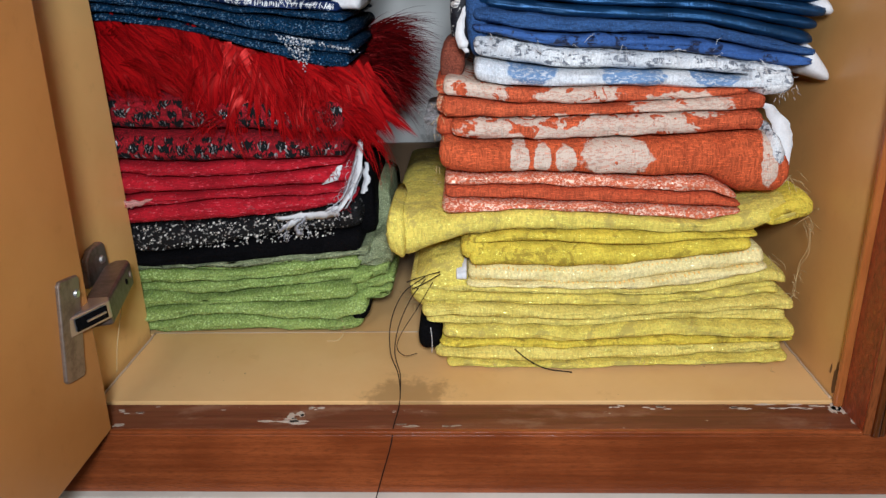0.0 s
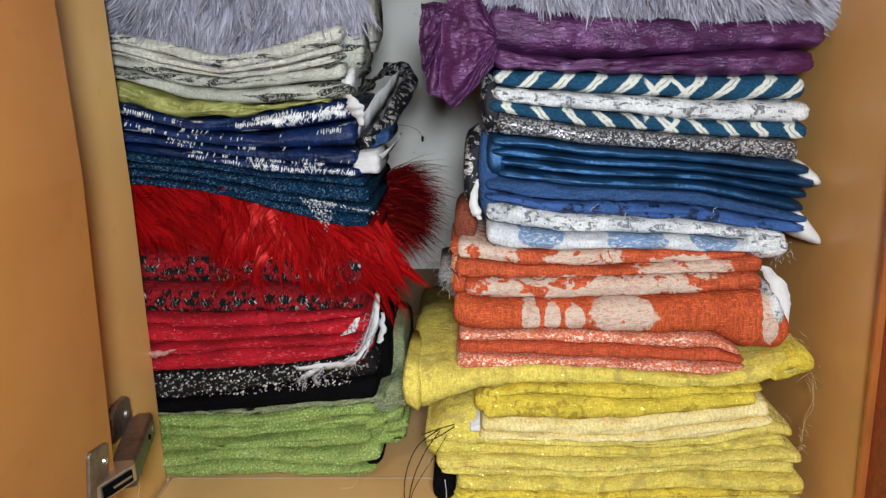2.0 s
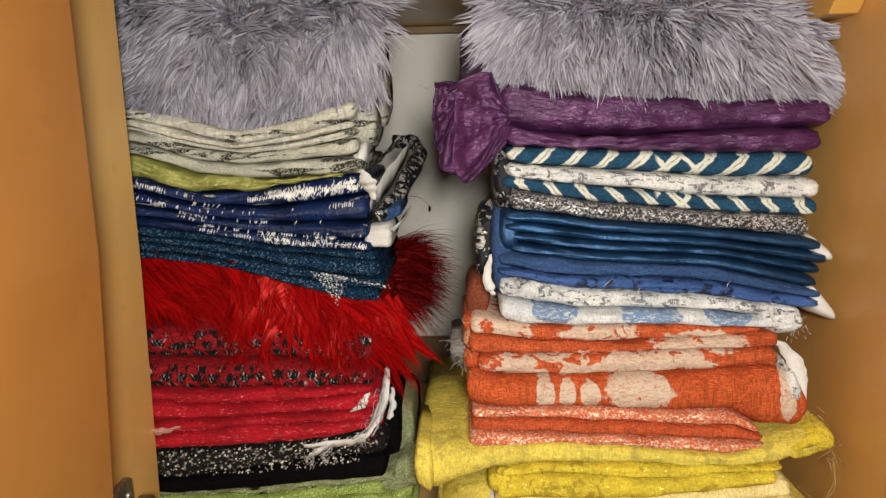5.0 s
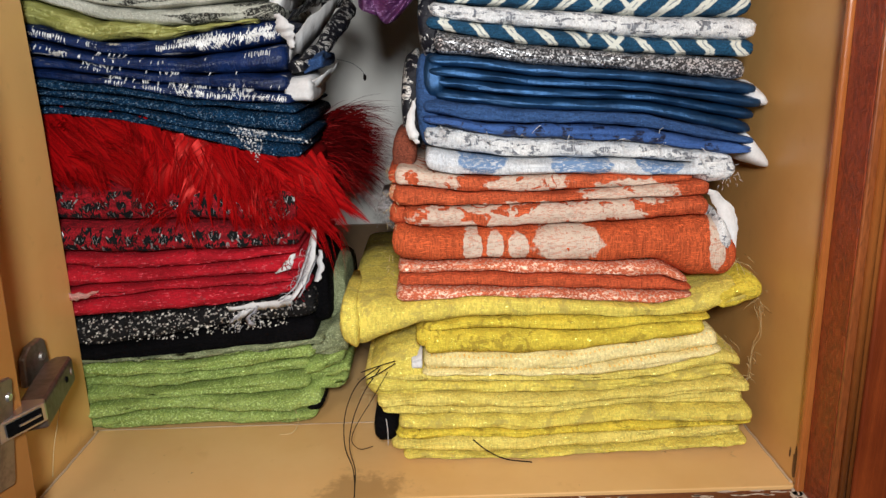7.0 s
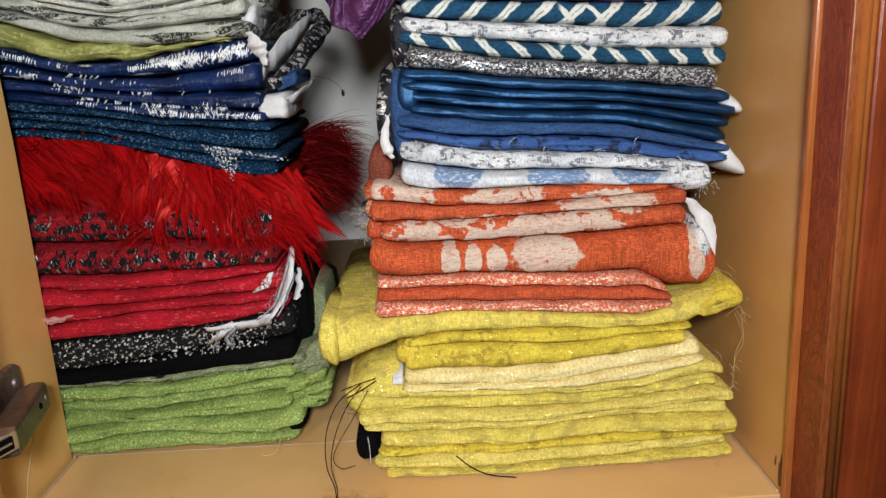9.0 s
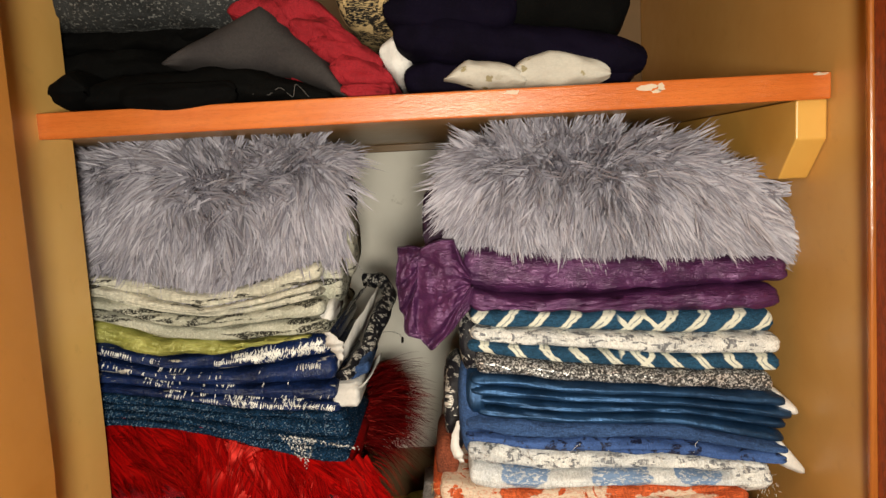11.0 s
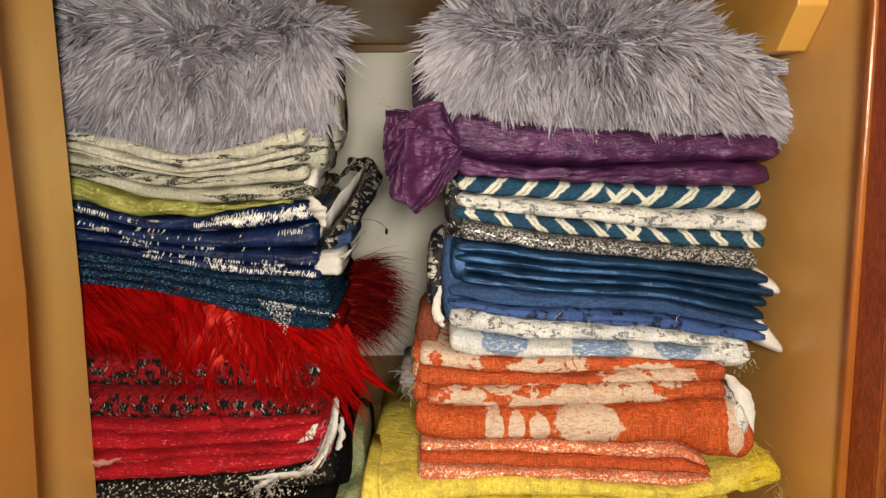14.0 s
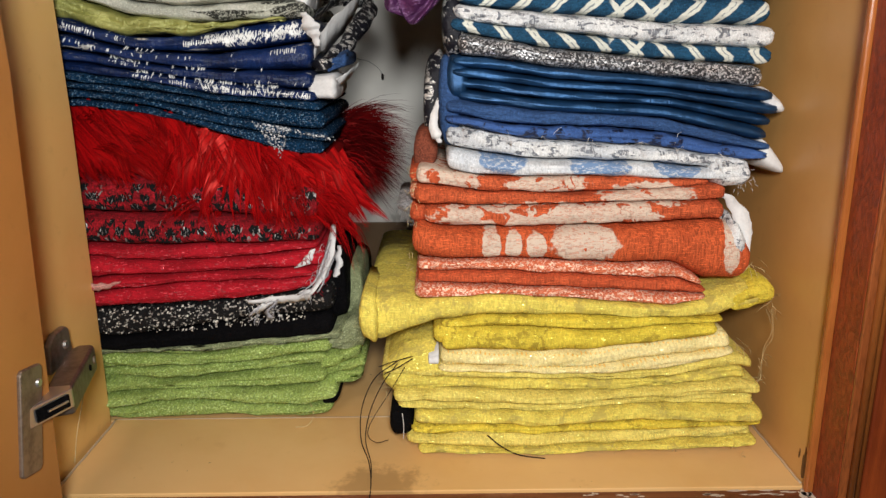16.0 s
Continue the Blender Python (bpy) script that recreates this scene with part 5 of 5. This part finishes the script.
# rows of black and silver tufts on the red tweed
tweed = find("red tweed folded cover with black and silver tufts")
depth = front_of(tweed)
rnd = random.Random(53)
heaps = {"black_tufting": [], "silver_tufting": []}
for row in range(6):
    for col in range(17):
        cx = -0.035 + 0.0134 * col + 0.0067 * (row % 2) + rnd.gauss(0, 0.0012)
        a = (row + 0.45) / 6
        cz = float(curve_at(L3, cx)) * (1 - a) + float(curve_at(L4, cx)) * a + rnd.gauss(0, 0.0007)
        full = rnd.random()
        for i in range(int(22 + 26 * full)):
            heaps["silver_tufting" if rnd.random() < 0.10 else "black_tufting"].append((cx + rnd.gauss(0, 0.0021), cz + rnd.gauss(0, 0.0013), rnd.uniform(0.0025, 0.0055), rnd.gauss(0.0, 0.45), rnd.uniform(0.0014, 0.0026)))
for name, mat, words in (("black_tufting", plain("black_boucle", lin(11, 10, 11), weave=0.4), "rows of black tufts"), ("silver_tufting", Mat("silver_yarn", 0.38, 0.4).done(lin(138, 132, 130)), "silver yarns among the tufts")):
    verts, faces = [], []
    for s in heaps[name]:
        stitch(*s)
    tagged(link_mesh(name, verts, faces, mat, tweed, words), kind="stuff")

# two rows of gold dots along the cream cover
depth = front_of(creamg)
verts, faces = [], []
for share in (0.34, 0.90):
    for i in range(62):
        x = 0.290 + 0.0036 * i
        z = float(curve_at(R2, x)) * (1 - share) + float(curve_at(R3, x)) * share + rnd.gauss(0, 0.0003)
        stitch(x, z, 0.0011, 0.0, 0.0017)
tagged(link_mesh("gold_dotting", verts, faces, Mat("gold_yarn", 0.35, 0.25).done(lin(236, 190, 96)), creamg, "rows of small gold dots"), kind="stuff")


def flecks(cover, lower, upper, x0, x1, count, high, wide, mat, words, seed):
    """Short bright yarns that lie on the face of a cover."""
    global depth, verts, faces
    depth, verts, faces = front_of(cover), [], []
    r = random.Random(seed)
    for i in range(count):
        x, a = r.uniform(x0, x1), r.uniform(0.02, 0.98)
        z = float(curve_at(lower, x)) * (1 - a) + float(curve_at(upper, x)) * a
        stitch(x, z, high * r.uniform(0.7, 1.3), r.gauss(0, 0.3), wide * r.uniform(0.6, 1.4))
    tagged(link_mesh("bright_yarn", verts, faces, mat, cover, words), kind="stuff")


flecks(green, L_BOT, L1, -0.02, 0.200, 2400, 0.0009, 0.0013, hair("green_lurex", lin(190, 208, 126), lin(104, 126, 52), 0.35, 0.6), "glinting pale green yarns", 61)
flecks(reds, L2, L3, -0.02, 0.186, 420, 0.0007, 0.0042, hair("red_lurex", lin(214, 58, 72), lin(124, 8, 20), 0.4, 0.5), "lighter red yarns", 62)
teal = find("dark teal knitted folded cover")
flecks(teal, L5, L6, -0.02, 0.194, 900, 0.0009, 0.0012, hair("teal_lurex", lin(92, 124, 150), lin(20, 44, 68), 0.35, 0.6), "glinting blue-grey yarns", 63)
rnd = random.Random(31)
verts, faces = [], []
for i in range(250):
    if i < 160:
        a, b = rnd.random(), rnd.random()
        if a + b > 1:
            a, b = 1 - a, 1 - b
        x = 0.136 + 0.030 * a + 0.022 * b
        z = 0.254 - 0.004 * a - 0.029 * b + 0.001
    else:
        a = rnd.random()
        x, z = 0.146 + 0.056 * a, 0.2525 - 0.012 * a + rnd.gauss(0, 0.0007)
    y = left_face(x, z) - 0.0015
    s = rnd.uniform(0.0005, 0.0009)
    b0 = len(verts)
    verts += [(x + s, y, z), (x - s, y, z), (x, y, z + s), (x, y, z - s), (x, y - s, z), (x, y + s, z)]
    faces += [tuple(b0 + k for k in q) for q in ((0, 2, 4), (2, 1, 4), (1, 3, 4), (3, 0, 4), (2, 0, 5), (1, 2, 5), (3, 1, 5), (0, 3, 5))]
BEAD_GLASS = hair("silver_beads", lin(240, 240, 240), lin(70, 74, 82), 0.2, 0.9)
link_mesh("bead_patch", verts, faces, BEAD_GLASS, teal, "triangle of silver beads", smooth=False)

flap("side_flap", BLACK, find("black folded cover with silver sequins"), 0.184, 0.204, ln(0.184, 0.080, 0.204, 0.084), ln(0.184, 0.142, 0.204, 0.150), left_face, 0.022, label="plain black side of the cover", ripple=1.5, tuck=0.003)
# scattered loose sequins on the black cover
blackc = find("black folded cover with silver sequins")
verts, faces = [], []
for i in range(480):
    x = rnd.uniform(0.0, 0.172)
    zl, zh = float(curve_at(L1, x)), float(curve_at(L2, x))
    z = zl + (zh - zl) * rnd.uniform(0.42, 0.97)
    y = left_face(x, z) + 0.0048 + 0.004 * abs((z - zl) / (zh - zl) - 0.72)
    s = rnd.uniform(0.0007, 0.0016)
    n = Vector((rnd.gauss(0, 0.5), -1, rnd.gauss(0, 0.5))).normalized()
    u = n.orthogonal().normalized()
    w = n.cross(u)
    p = Vector((x, y, z))
    b0 = len(verts)
    verts += [p + u * s, p + w * s * 0.7, p - u * s, p - w * s * 0.7, p + n * s * 0.4]
    faces += [(b0, b0 + 1, b0 + 4), (b0 + 1, b0 + 2, b0 + 4), (b0 + 2, b0 + 3, b0 + 4), (b0 + 3, b0, b0 + 4)]
SEQUIN = hair("sequin_foil", lin(226, 220, 208), lin(70, 66, 64), 0.25)
tagged(link_mesh("sequin_scatter", verts, faces, SEQUIN, blackc, "scattered silver sequins", smooth=False), kind="stuff")

# ---- loose threads ----
t1 = thing("dark_thread", (0.24, 0.05, 0.0), "long dark sewing thread trailing over the threshold", "thread")
string("strand", THREAD, t1, [(0.250, 0.060, 0.075), (0.232, 0.056, 0.062), (0.222, 0.05, 0.040), (0.221, 0.044, 0.016), (0.227, 0.036, 0.002), (0.231, 0.012, 0.0008), (0.2315, -0.008, -0.001), (0.230, -0.030, -0.0005), (0.228, -0.0365, -0.012), (0.220, -0.0375, -0.040), (0.210, -0.044, -0.075)], 0.00042, 80)
string("strand", THREAD, t1, [(0.250, 0.060, 0.073), (0.238, 0.054, 0.058), (0.228, 0.05, 0.036), (0.2245, 0.044, 0.016), (0.229, 0.034, 0.002), (0.2310, 0.014, 0.0010)], 0.00040, 60)
string("strand", THREAD, t1, [(0.256, 0.056, 0.072), (0.243, 0.054, 0.050), (0.230, 0.05, 0.030), (0.226, 0.048, 0.018), (0.232, 0.048, 0.0105), (0.242, 0.049, 0.012)], 0.0003, 60)
string("strand", THREAD, t1, [(0.262, 0.058, 0.080), (0.246, 0.054, 0.077), (0.236, 0.052, 0.074)], 0.0004, 20)
string("strand", THREAD, t1, [(0.262, 0.058, 0.078), (0.250, 0.052, 0.073), (0.240, 0.052, 0.068)], 0.0004, 20)
t2 = thing("dark_thread", (0.34, 0.044, 0.0), "short dark thread lying on the yellow cover", "thread")
string("strand", THREAD, t2, [(0.320, 0.043, 0.019), (0.331, 0.041, 0.010), (0.345, 0.040, 0.003), (0.365, 0.038, 0.0008)], 0.0005, 30)
t3 = thing("pale_thread", (0.54, 0.07, 0.02), "pale frayed yarn hanging beside the yellow pile", "thread")
for k in range(2):
    o = 0.0012 * k
    string("strand", GOLD_THREAD, t3, [(0.539 + o, 0.060, 0.116), (0.5405 + o, 0.058, 0.098 - 4 * o), (0.537 + o, 0.060, 0.082), (0.5385 - o, 0.062, 0.060 + 3 * o), (0.536 + o, 0.064, 0.045)], 0.00015, 30)
t4 = thing("pale_thread", (0.02, -0.02, 0.03), "thin pale thread hanging from the hinge", "thread")
string("strand", GOLD_THREAD, t4, [(0.030, 0.018, 0.089), (0.0275, 0.012, 0.070), (0.024, 0.004, 0.048), (0.021, 0.0, 0.026)], 0.00025, 24)

# ---- caulk, chips and marks on the cupboard ----
floor = find("tan painted cupboard floor with scuffs and a damp stain")
ORIGIN[floor] = Vector((0, 0, 0))
for x, s in ((0.0012, 1), (W - 0.0012, -1)):
    v, f = strand_tube([(x + 0.0006 * s * wander(70 + s, y, 0, 90), y, 0.0004) for y in np.linspace(0.003, 0.104, 40)], 0.0010, 6)
    link_mesh("caulk_line", v, f, CAULK, floor, "pale caulk along the wall foot")
v, f = strand_tube([(x, 0.1063 + 0.0003 * wander(77, x, 0, 40), -0.0004) for x in np.linspace(0.0, W, 60)], 0.0009, 6)
link_mesh("caulk_line", v, f, CAULK, floor, "pale seam across the floor")


def flake(cx, cy, cz, rx, rz, axis, seed, thick=0.0005):
    """An irregular flat flake of bare filler."""
    rnd = random.Random(seed)
    pts = []
    for i in range(14):
        a = math.tau * i / 14
        q = rnd.uniform(0.55, 1.1)
        pts.append((math.cos(a) * rx * q, math.sin(a) * rz * q))
    if axis == 2:
        return prism([(cx + p[0], cy + p[1]) for p in pts], 2, cz, cz + thick)
    if axis == 0:
        return prism([(cy + p[0], cz + p[1]) for p in pts], 0, cx - thick, cx)
    return prism([(cx + p[0], cz + p[1]) for p in pts], 1, cy - thick, cy)


for i, (x, z, w, h) in enumerate(((0.424, 0.5115, 0.009, 0.0022), (0.430, 0.5085, 0.004, 0.0015), (0.433, 0.511, 0.003, 0.003), (0.331, 0.5130, 0.006, 0.0022), (0.541, 0.5145, 0.006, 0.0012))):
    part("chip", flake(x, 0.0594, z, w, h, 1, 80 + i, 0.0003), CHIP, edge, "bare chipped spot")
tread = find("worn mahogany threshold with chipped varnish")
for i, (x, y, rx, ry) in enumerate(((0.030, -0.010, 0.012, 0.004), (0.028, -0.026, 0.006, 0.002), (0.147, -0.022, 0.018, 0.003), (0.158, -0.016, 0.006, 0.006), (0.170, -0.007, 0.005, 0.002), (0.24, -0.027, 0.008, 0.0015),
                                     (0.27, -0.028, 0.006, 0.001), (0.42, -0.006, 0.010, 0.002), (0.48, -0.006, 0.007, 0.002), (0.515, -0.004, 0.016, 0.0025), (0.535, -0.005, 0.010, 0.002), (0.551, -0.012, 0.007, 0.010), (0.39, -0.004, 0.006, 0.0012))):
    scat = random.Random(200 + i)
    for k in range(5):
        q = scat.uniform(0.2, 0.65)
        part("chip", flake(x + scat.uniform(-1, 1) * rx, y + scat.uniform(-1, 1) * ry, -0.0021, rx * q, max(0.0008, ry * q), 2, 17 * i + k, 0.0003), CHIP, tread, "bare chipped spot")
wall = find("tan painted side wall of the cupboard")
SPOT = painted_wood("dark_scuff", lin(96, 66, 36), lin(80, 54, 28), rough=0.6, coat=0)
for i, (y, z, ry, rz) in enumerate(((0.031, 0.566, 0.0022, 0.003), (0.012, 0.020, 0.0012, 0.004), (0.118, 0.465, 0.0012, 0.0012), (0.085, 0.612, 0.0008, 0.0018))):
    part("mark", flake(W - 0.0001, y, z, ry, rz, 0, 40 + i, 0.0003), SPOT, wall, "small dark mark")
part("mark", flake(W - 0.0001, 0.004, 0.016, 0.004, 0.014, 0, 51, 0.0003), SPOT, wall, "worn dark corner")

# ---- clothes on the upper shelf ----
DARK = plain("black_jersey", lin(7, 7, 7), lin(4, 4, 5), rib=(600, 600, 900), weave=0.3, crease=(26.0, 0.4, 0.006))
CHARCOAL = plain("charcoal_jersey", lin(56, 53, 54), lin(50, 47, 49), rib=(800, 600, 800), weave=0.25, crease=(24.0, 0.4, 0.003))
CRIMSON = plain("crimson_jersey", lin(140, 26, 38), lin(122, 20, 31), rib=(600, 600, 900), weave=0.3, crease=(38.0, 1.2, 0.008), pull=(1.2, 1, 0.7))
NAVY = plain("dark_navy_jersey", lin(11, 7, 23), lin(6, 4, 14), rib=(600, 600, 900), weave=0.3, crease=(24.0, 0.4, 0.006))
PRINT = motif("black_tan_print", lin(182, 160, 118), lin(166, 142, 100), lin(14, 12, 12), 55, 0.43, warp=1.5, shine=0.8)


def small_print():
    """Smooth white cotton with sparse little grey-brown figures."""
    k = cloth("white_small_print", lin(182, 178, 170), lin(172, 167, 160), weave=0.15, crease=(30.0, 0.4, 0.004))
    c = k.cells(75, jitter=0.9)
    pick = k.node("ShaderNodeSeparateColor", Color=c.outputs["Color"])
    d = k.math("ADD", c.outputs["Distance"], k.math("MULTIPLY", k.math("SUBTRACT", k.noise(420, 2), 0.5), 0.35))
    f = k.math("MULTIPLY", k.step(d, 0.20, 0.15), k.step(pick.outputs[0], 0.35, 0.38))
    return k.done(k.mix(f, k.col, k.mix(pick.outputs[1], lin(70, 66, 60), lin(150, 140, 110))))


SWAN = small_print()
for m in (DARK, NAVY, BLACK, CHARCOAL, TEAL):
    m.node_tree.nodes["Principled BSDF"].inputs["Specular IOR Level"].default_value = 0.06
TOP = SHELF_Z1 + 0.0008


def shelf_face(x, z):
    return 0.074 + 0.10 * (z - TOP)


def garment(name, label, layers, category="clothing"):
    """Layers: (material, x0, x1, bottom, top, push, ripple)."""
    a = layers[0]
    ob = thing(name, ((a[1] + a[2]) / 2, 0.16, TOP), label, category, "clothes on the upper shelf")
    for m, x0, x1, bot, top, push, rip in layers:
        v, f = slab(x0, x1, lambda x, b=bot: curve_at(b, x), lambda x, t=top: curve_at(t, x), lambda x, z, p=push: shelf_face(x, z) + p, 0.36, 0.008, rip, 2.2, nx=70, tuck=0.016)
        link_mesh("layer", v, f, m, ob)
    return ob


S = TOP
blacks = garment("black_clothes", "crumpled black clothes heaped on the shelf", [
    (DARK, 0.014, 0.205, ln(0.014, S, 0.205, S), ln(0.014, S + 0.020, 0.05, S + 0.026, 0.12, S + 0.030, 0.150, S + 0.026, 0.205, S + 0.006), -0.006, 2.4),
    (DARK, 0.009, 0.036, ln(0.009, S + 0.001, 0.036, S + 0.001), ln(0.009, S + 0.027, 0.024, S + 0.031, 0.036, S + 0.026), -0.014, 2),
    (DARK, -0.05, 0.100, ln(-0.05, S + 0.018, 0.05, S + 0.022, 0.100, S + 0.024), ln(-0.05, S + 0.048, 0.04, S + 0.055, 0.100, S + 0.046), 0.037, 2.6),
    (DARK, -0.05, 0.118, ln(-0.05, S + 0.046, 0.05, S + 0.050, 0.118, S + 0.040), ln(-0.05, S + 0.066, 0.05, S + 0.074, 0.118, S + 0.064), 0.040, 2.6),
    (DARK, 0.085, 0.152, ln(0.085, S + 0.050, 0.152, S + 0.058), ln(0.085, S + 0.066, 0.12, S + 0.078, 0.152, S + 0.080), 0.036, 2.6)])
v, f = slab(0.062, 0.142, lambda x: S - 0.0045 + 0.004 * abs((x - 0.10) / 0.04) ** 1.5, lambda x: S + 0.016, lambda x, z: 0.0555 + 0.06 * (z - S + 0.005) + 0.010 * max(0.0, z - S), 0.0590, 0.001, 1.5, 2.2, nx=50, tuck=0.010)
link_mesh("hanging_edge", v, f, DARK, blacks, "black edge drooping over the shelf front")
string("zigzag_stitch", plain("grey_stitch", lin(84, 82, 82), weave=0.2), blacks, [(0.152 + 0.0065 * i + 0.002 * math.sin(i * 2.1), 0.0655, S + 0.004 + 0.005 * (i % 2) + 0.002 * math.cos(i * 3.7)) for i in range(7)], 0.00024, 60)
garment("charcoal_shirt", "charcoal jersey top lying in a triangle", [
    (CHARCOAL, 0.086, 0.216, ln(0.086, S + 0.030, 0.12, S + 0.028, 0.17, S + 0.020, 0.216, S), ln(0.086, S + 0.033, 0.12, S + 0.054, 0.156, S + 0.077, 0.18, S + 0.050, 0.200, S + 0.032, 0.216, S + 0.006), -0.002, 0.8)])
garment("crimson_shirt", "crimson jersey top bunched in soft folds", [
    (CRIMSON, 0.140, 0.250, ln(0.140, S + 0.03, 0.20, S, 0.250, S), ln(0.140, S + 0.072, 0.18, S + 0.066, 0.215, S + 0.052, 0.238, S + 0.034, 0.250, S + 0.010), 0.012, 2.6),
    (CRIMSON, 0.13, 0.212, ln(0.13, S + 0.060, 0.212, S + 0.044), ln(0.13, S + 0.080, 0.17, S + 0.086, 0.195, S + 0.076, 0.212, S + 0.060), 0.014, 3.0),
    (CRIMSON, 0.176, 0.228, ln(0.176, S + 0.046, 0.228, S + 0.026), ln(0.176, S + 0.066, 0.20, S + 0.064, 0.228, S + 0.046), 0.004, 3.0),
    (CRIMSON, 0.190, 0.242, ln(0.190, S + 0.030, 0.242, S + 0.014), ln(0.190, S + 0.050, 0.215, S + 0.048, 0.242, S + 0.032), 0.000, 3.0),
    (CRIMSON, 0.204, 0.249, ln(0.204, S + 0.012, 0.249, S + 0.004), ln(0.204, S + 0.034, 0.225, S + 0.033, 0.249, S + 0.018), -0.002, 3.0),
    (CRIMSON, 0.212, 0.247, ln(0.212, S + 0.001, 0.247, S + 0.001), ln(0.212, S + 0.014, 0.247, S + 0.009), -0.004, 2.6)])
garment("navy_clothes", "dark navy clothes stacked loosely", [
    (NAVY, 0.256, 0.428, ln(0.256, S, 0.428, S), ln(0.256, S + 0.030, 0.34, S + 0.026, 0.428, S + 0.030), 0.016, 1.8),
    (NAVY, 0.250, 0.432, ln(0.250, S + 0.028, 0.432, S + 0.006), ln(0.250, S + 0.066, 0.34, S + 0.052, 0.40, S + 0.044, 0.432, S + 0.032), 0.006, 1.8),
    (NAVY, 0.244, 0.34, ln(0.244, S + 0.05, 0.34, S + 0.04), ln(0.244, S + 0.074, 0.34, S + 0.085), 0.002, 1.8),
    (DARK, 0.315, 0.424, ln(0.315, S + 0.045, 0.424, S + 0.036), ln(0.315, S + 0.12, 0.424, S + 0.11), 0.012, 1.8)])
garment("white_print_cloth", "white cloth with small dark print under navy clothes", [
    (SWAN, 0.285, 0.344, ln(0.285, S + 0.010, 0.31, S + 0.003, 0.344, S + 0.002), ln(0.285, S + 0.013, 0.303, S + 0.026, 0.325, S + 0.022, 0.344, S + 0.014), 0.0, 1.5),
    (SWAN, 0.328, 0.404, ln(0.328, S + 0.002, 0.404, S + 0.002), ln(0.328, S + 0.012, 0.345, S + 0.026, 0.362, S + 0.031, 0.385, S + 0.025, 0.404, S + 0.016), -0.002, 1.5)])
garment("tweed_cloth", "grey tweed folded on top of the black clothes", [
    (GREY_KNIT, -0.06, 0.145, ln(-0.06, S + 0.068, 0.145, S + 0.062), ln(-0.06, S + 0.13, 0.145, S + 0.13), 0.010, 2)])
garment("patterned_cloth", "black and tan patterned cloth behind a red top", [
    (PRINT, 0.205, 0.262, ln(0.19, S + 0.060, 0.262, S + 0.05), ln(0.19, S + 0.135, 0.262, S + 0.13), 0.020, 2),
    (LINT, 0.238, 0.262, ln(0.238, S + 0.02, 0.262, S + 0.01), ln(0.238, S + 0.050, 0.262, S + 0.056), 0.022, 1.5)])
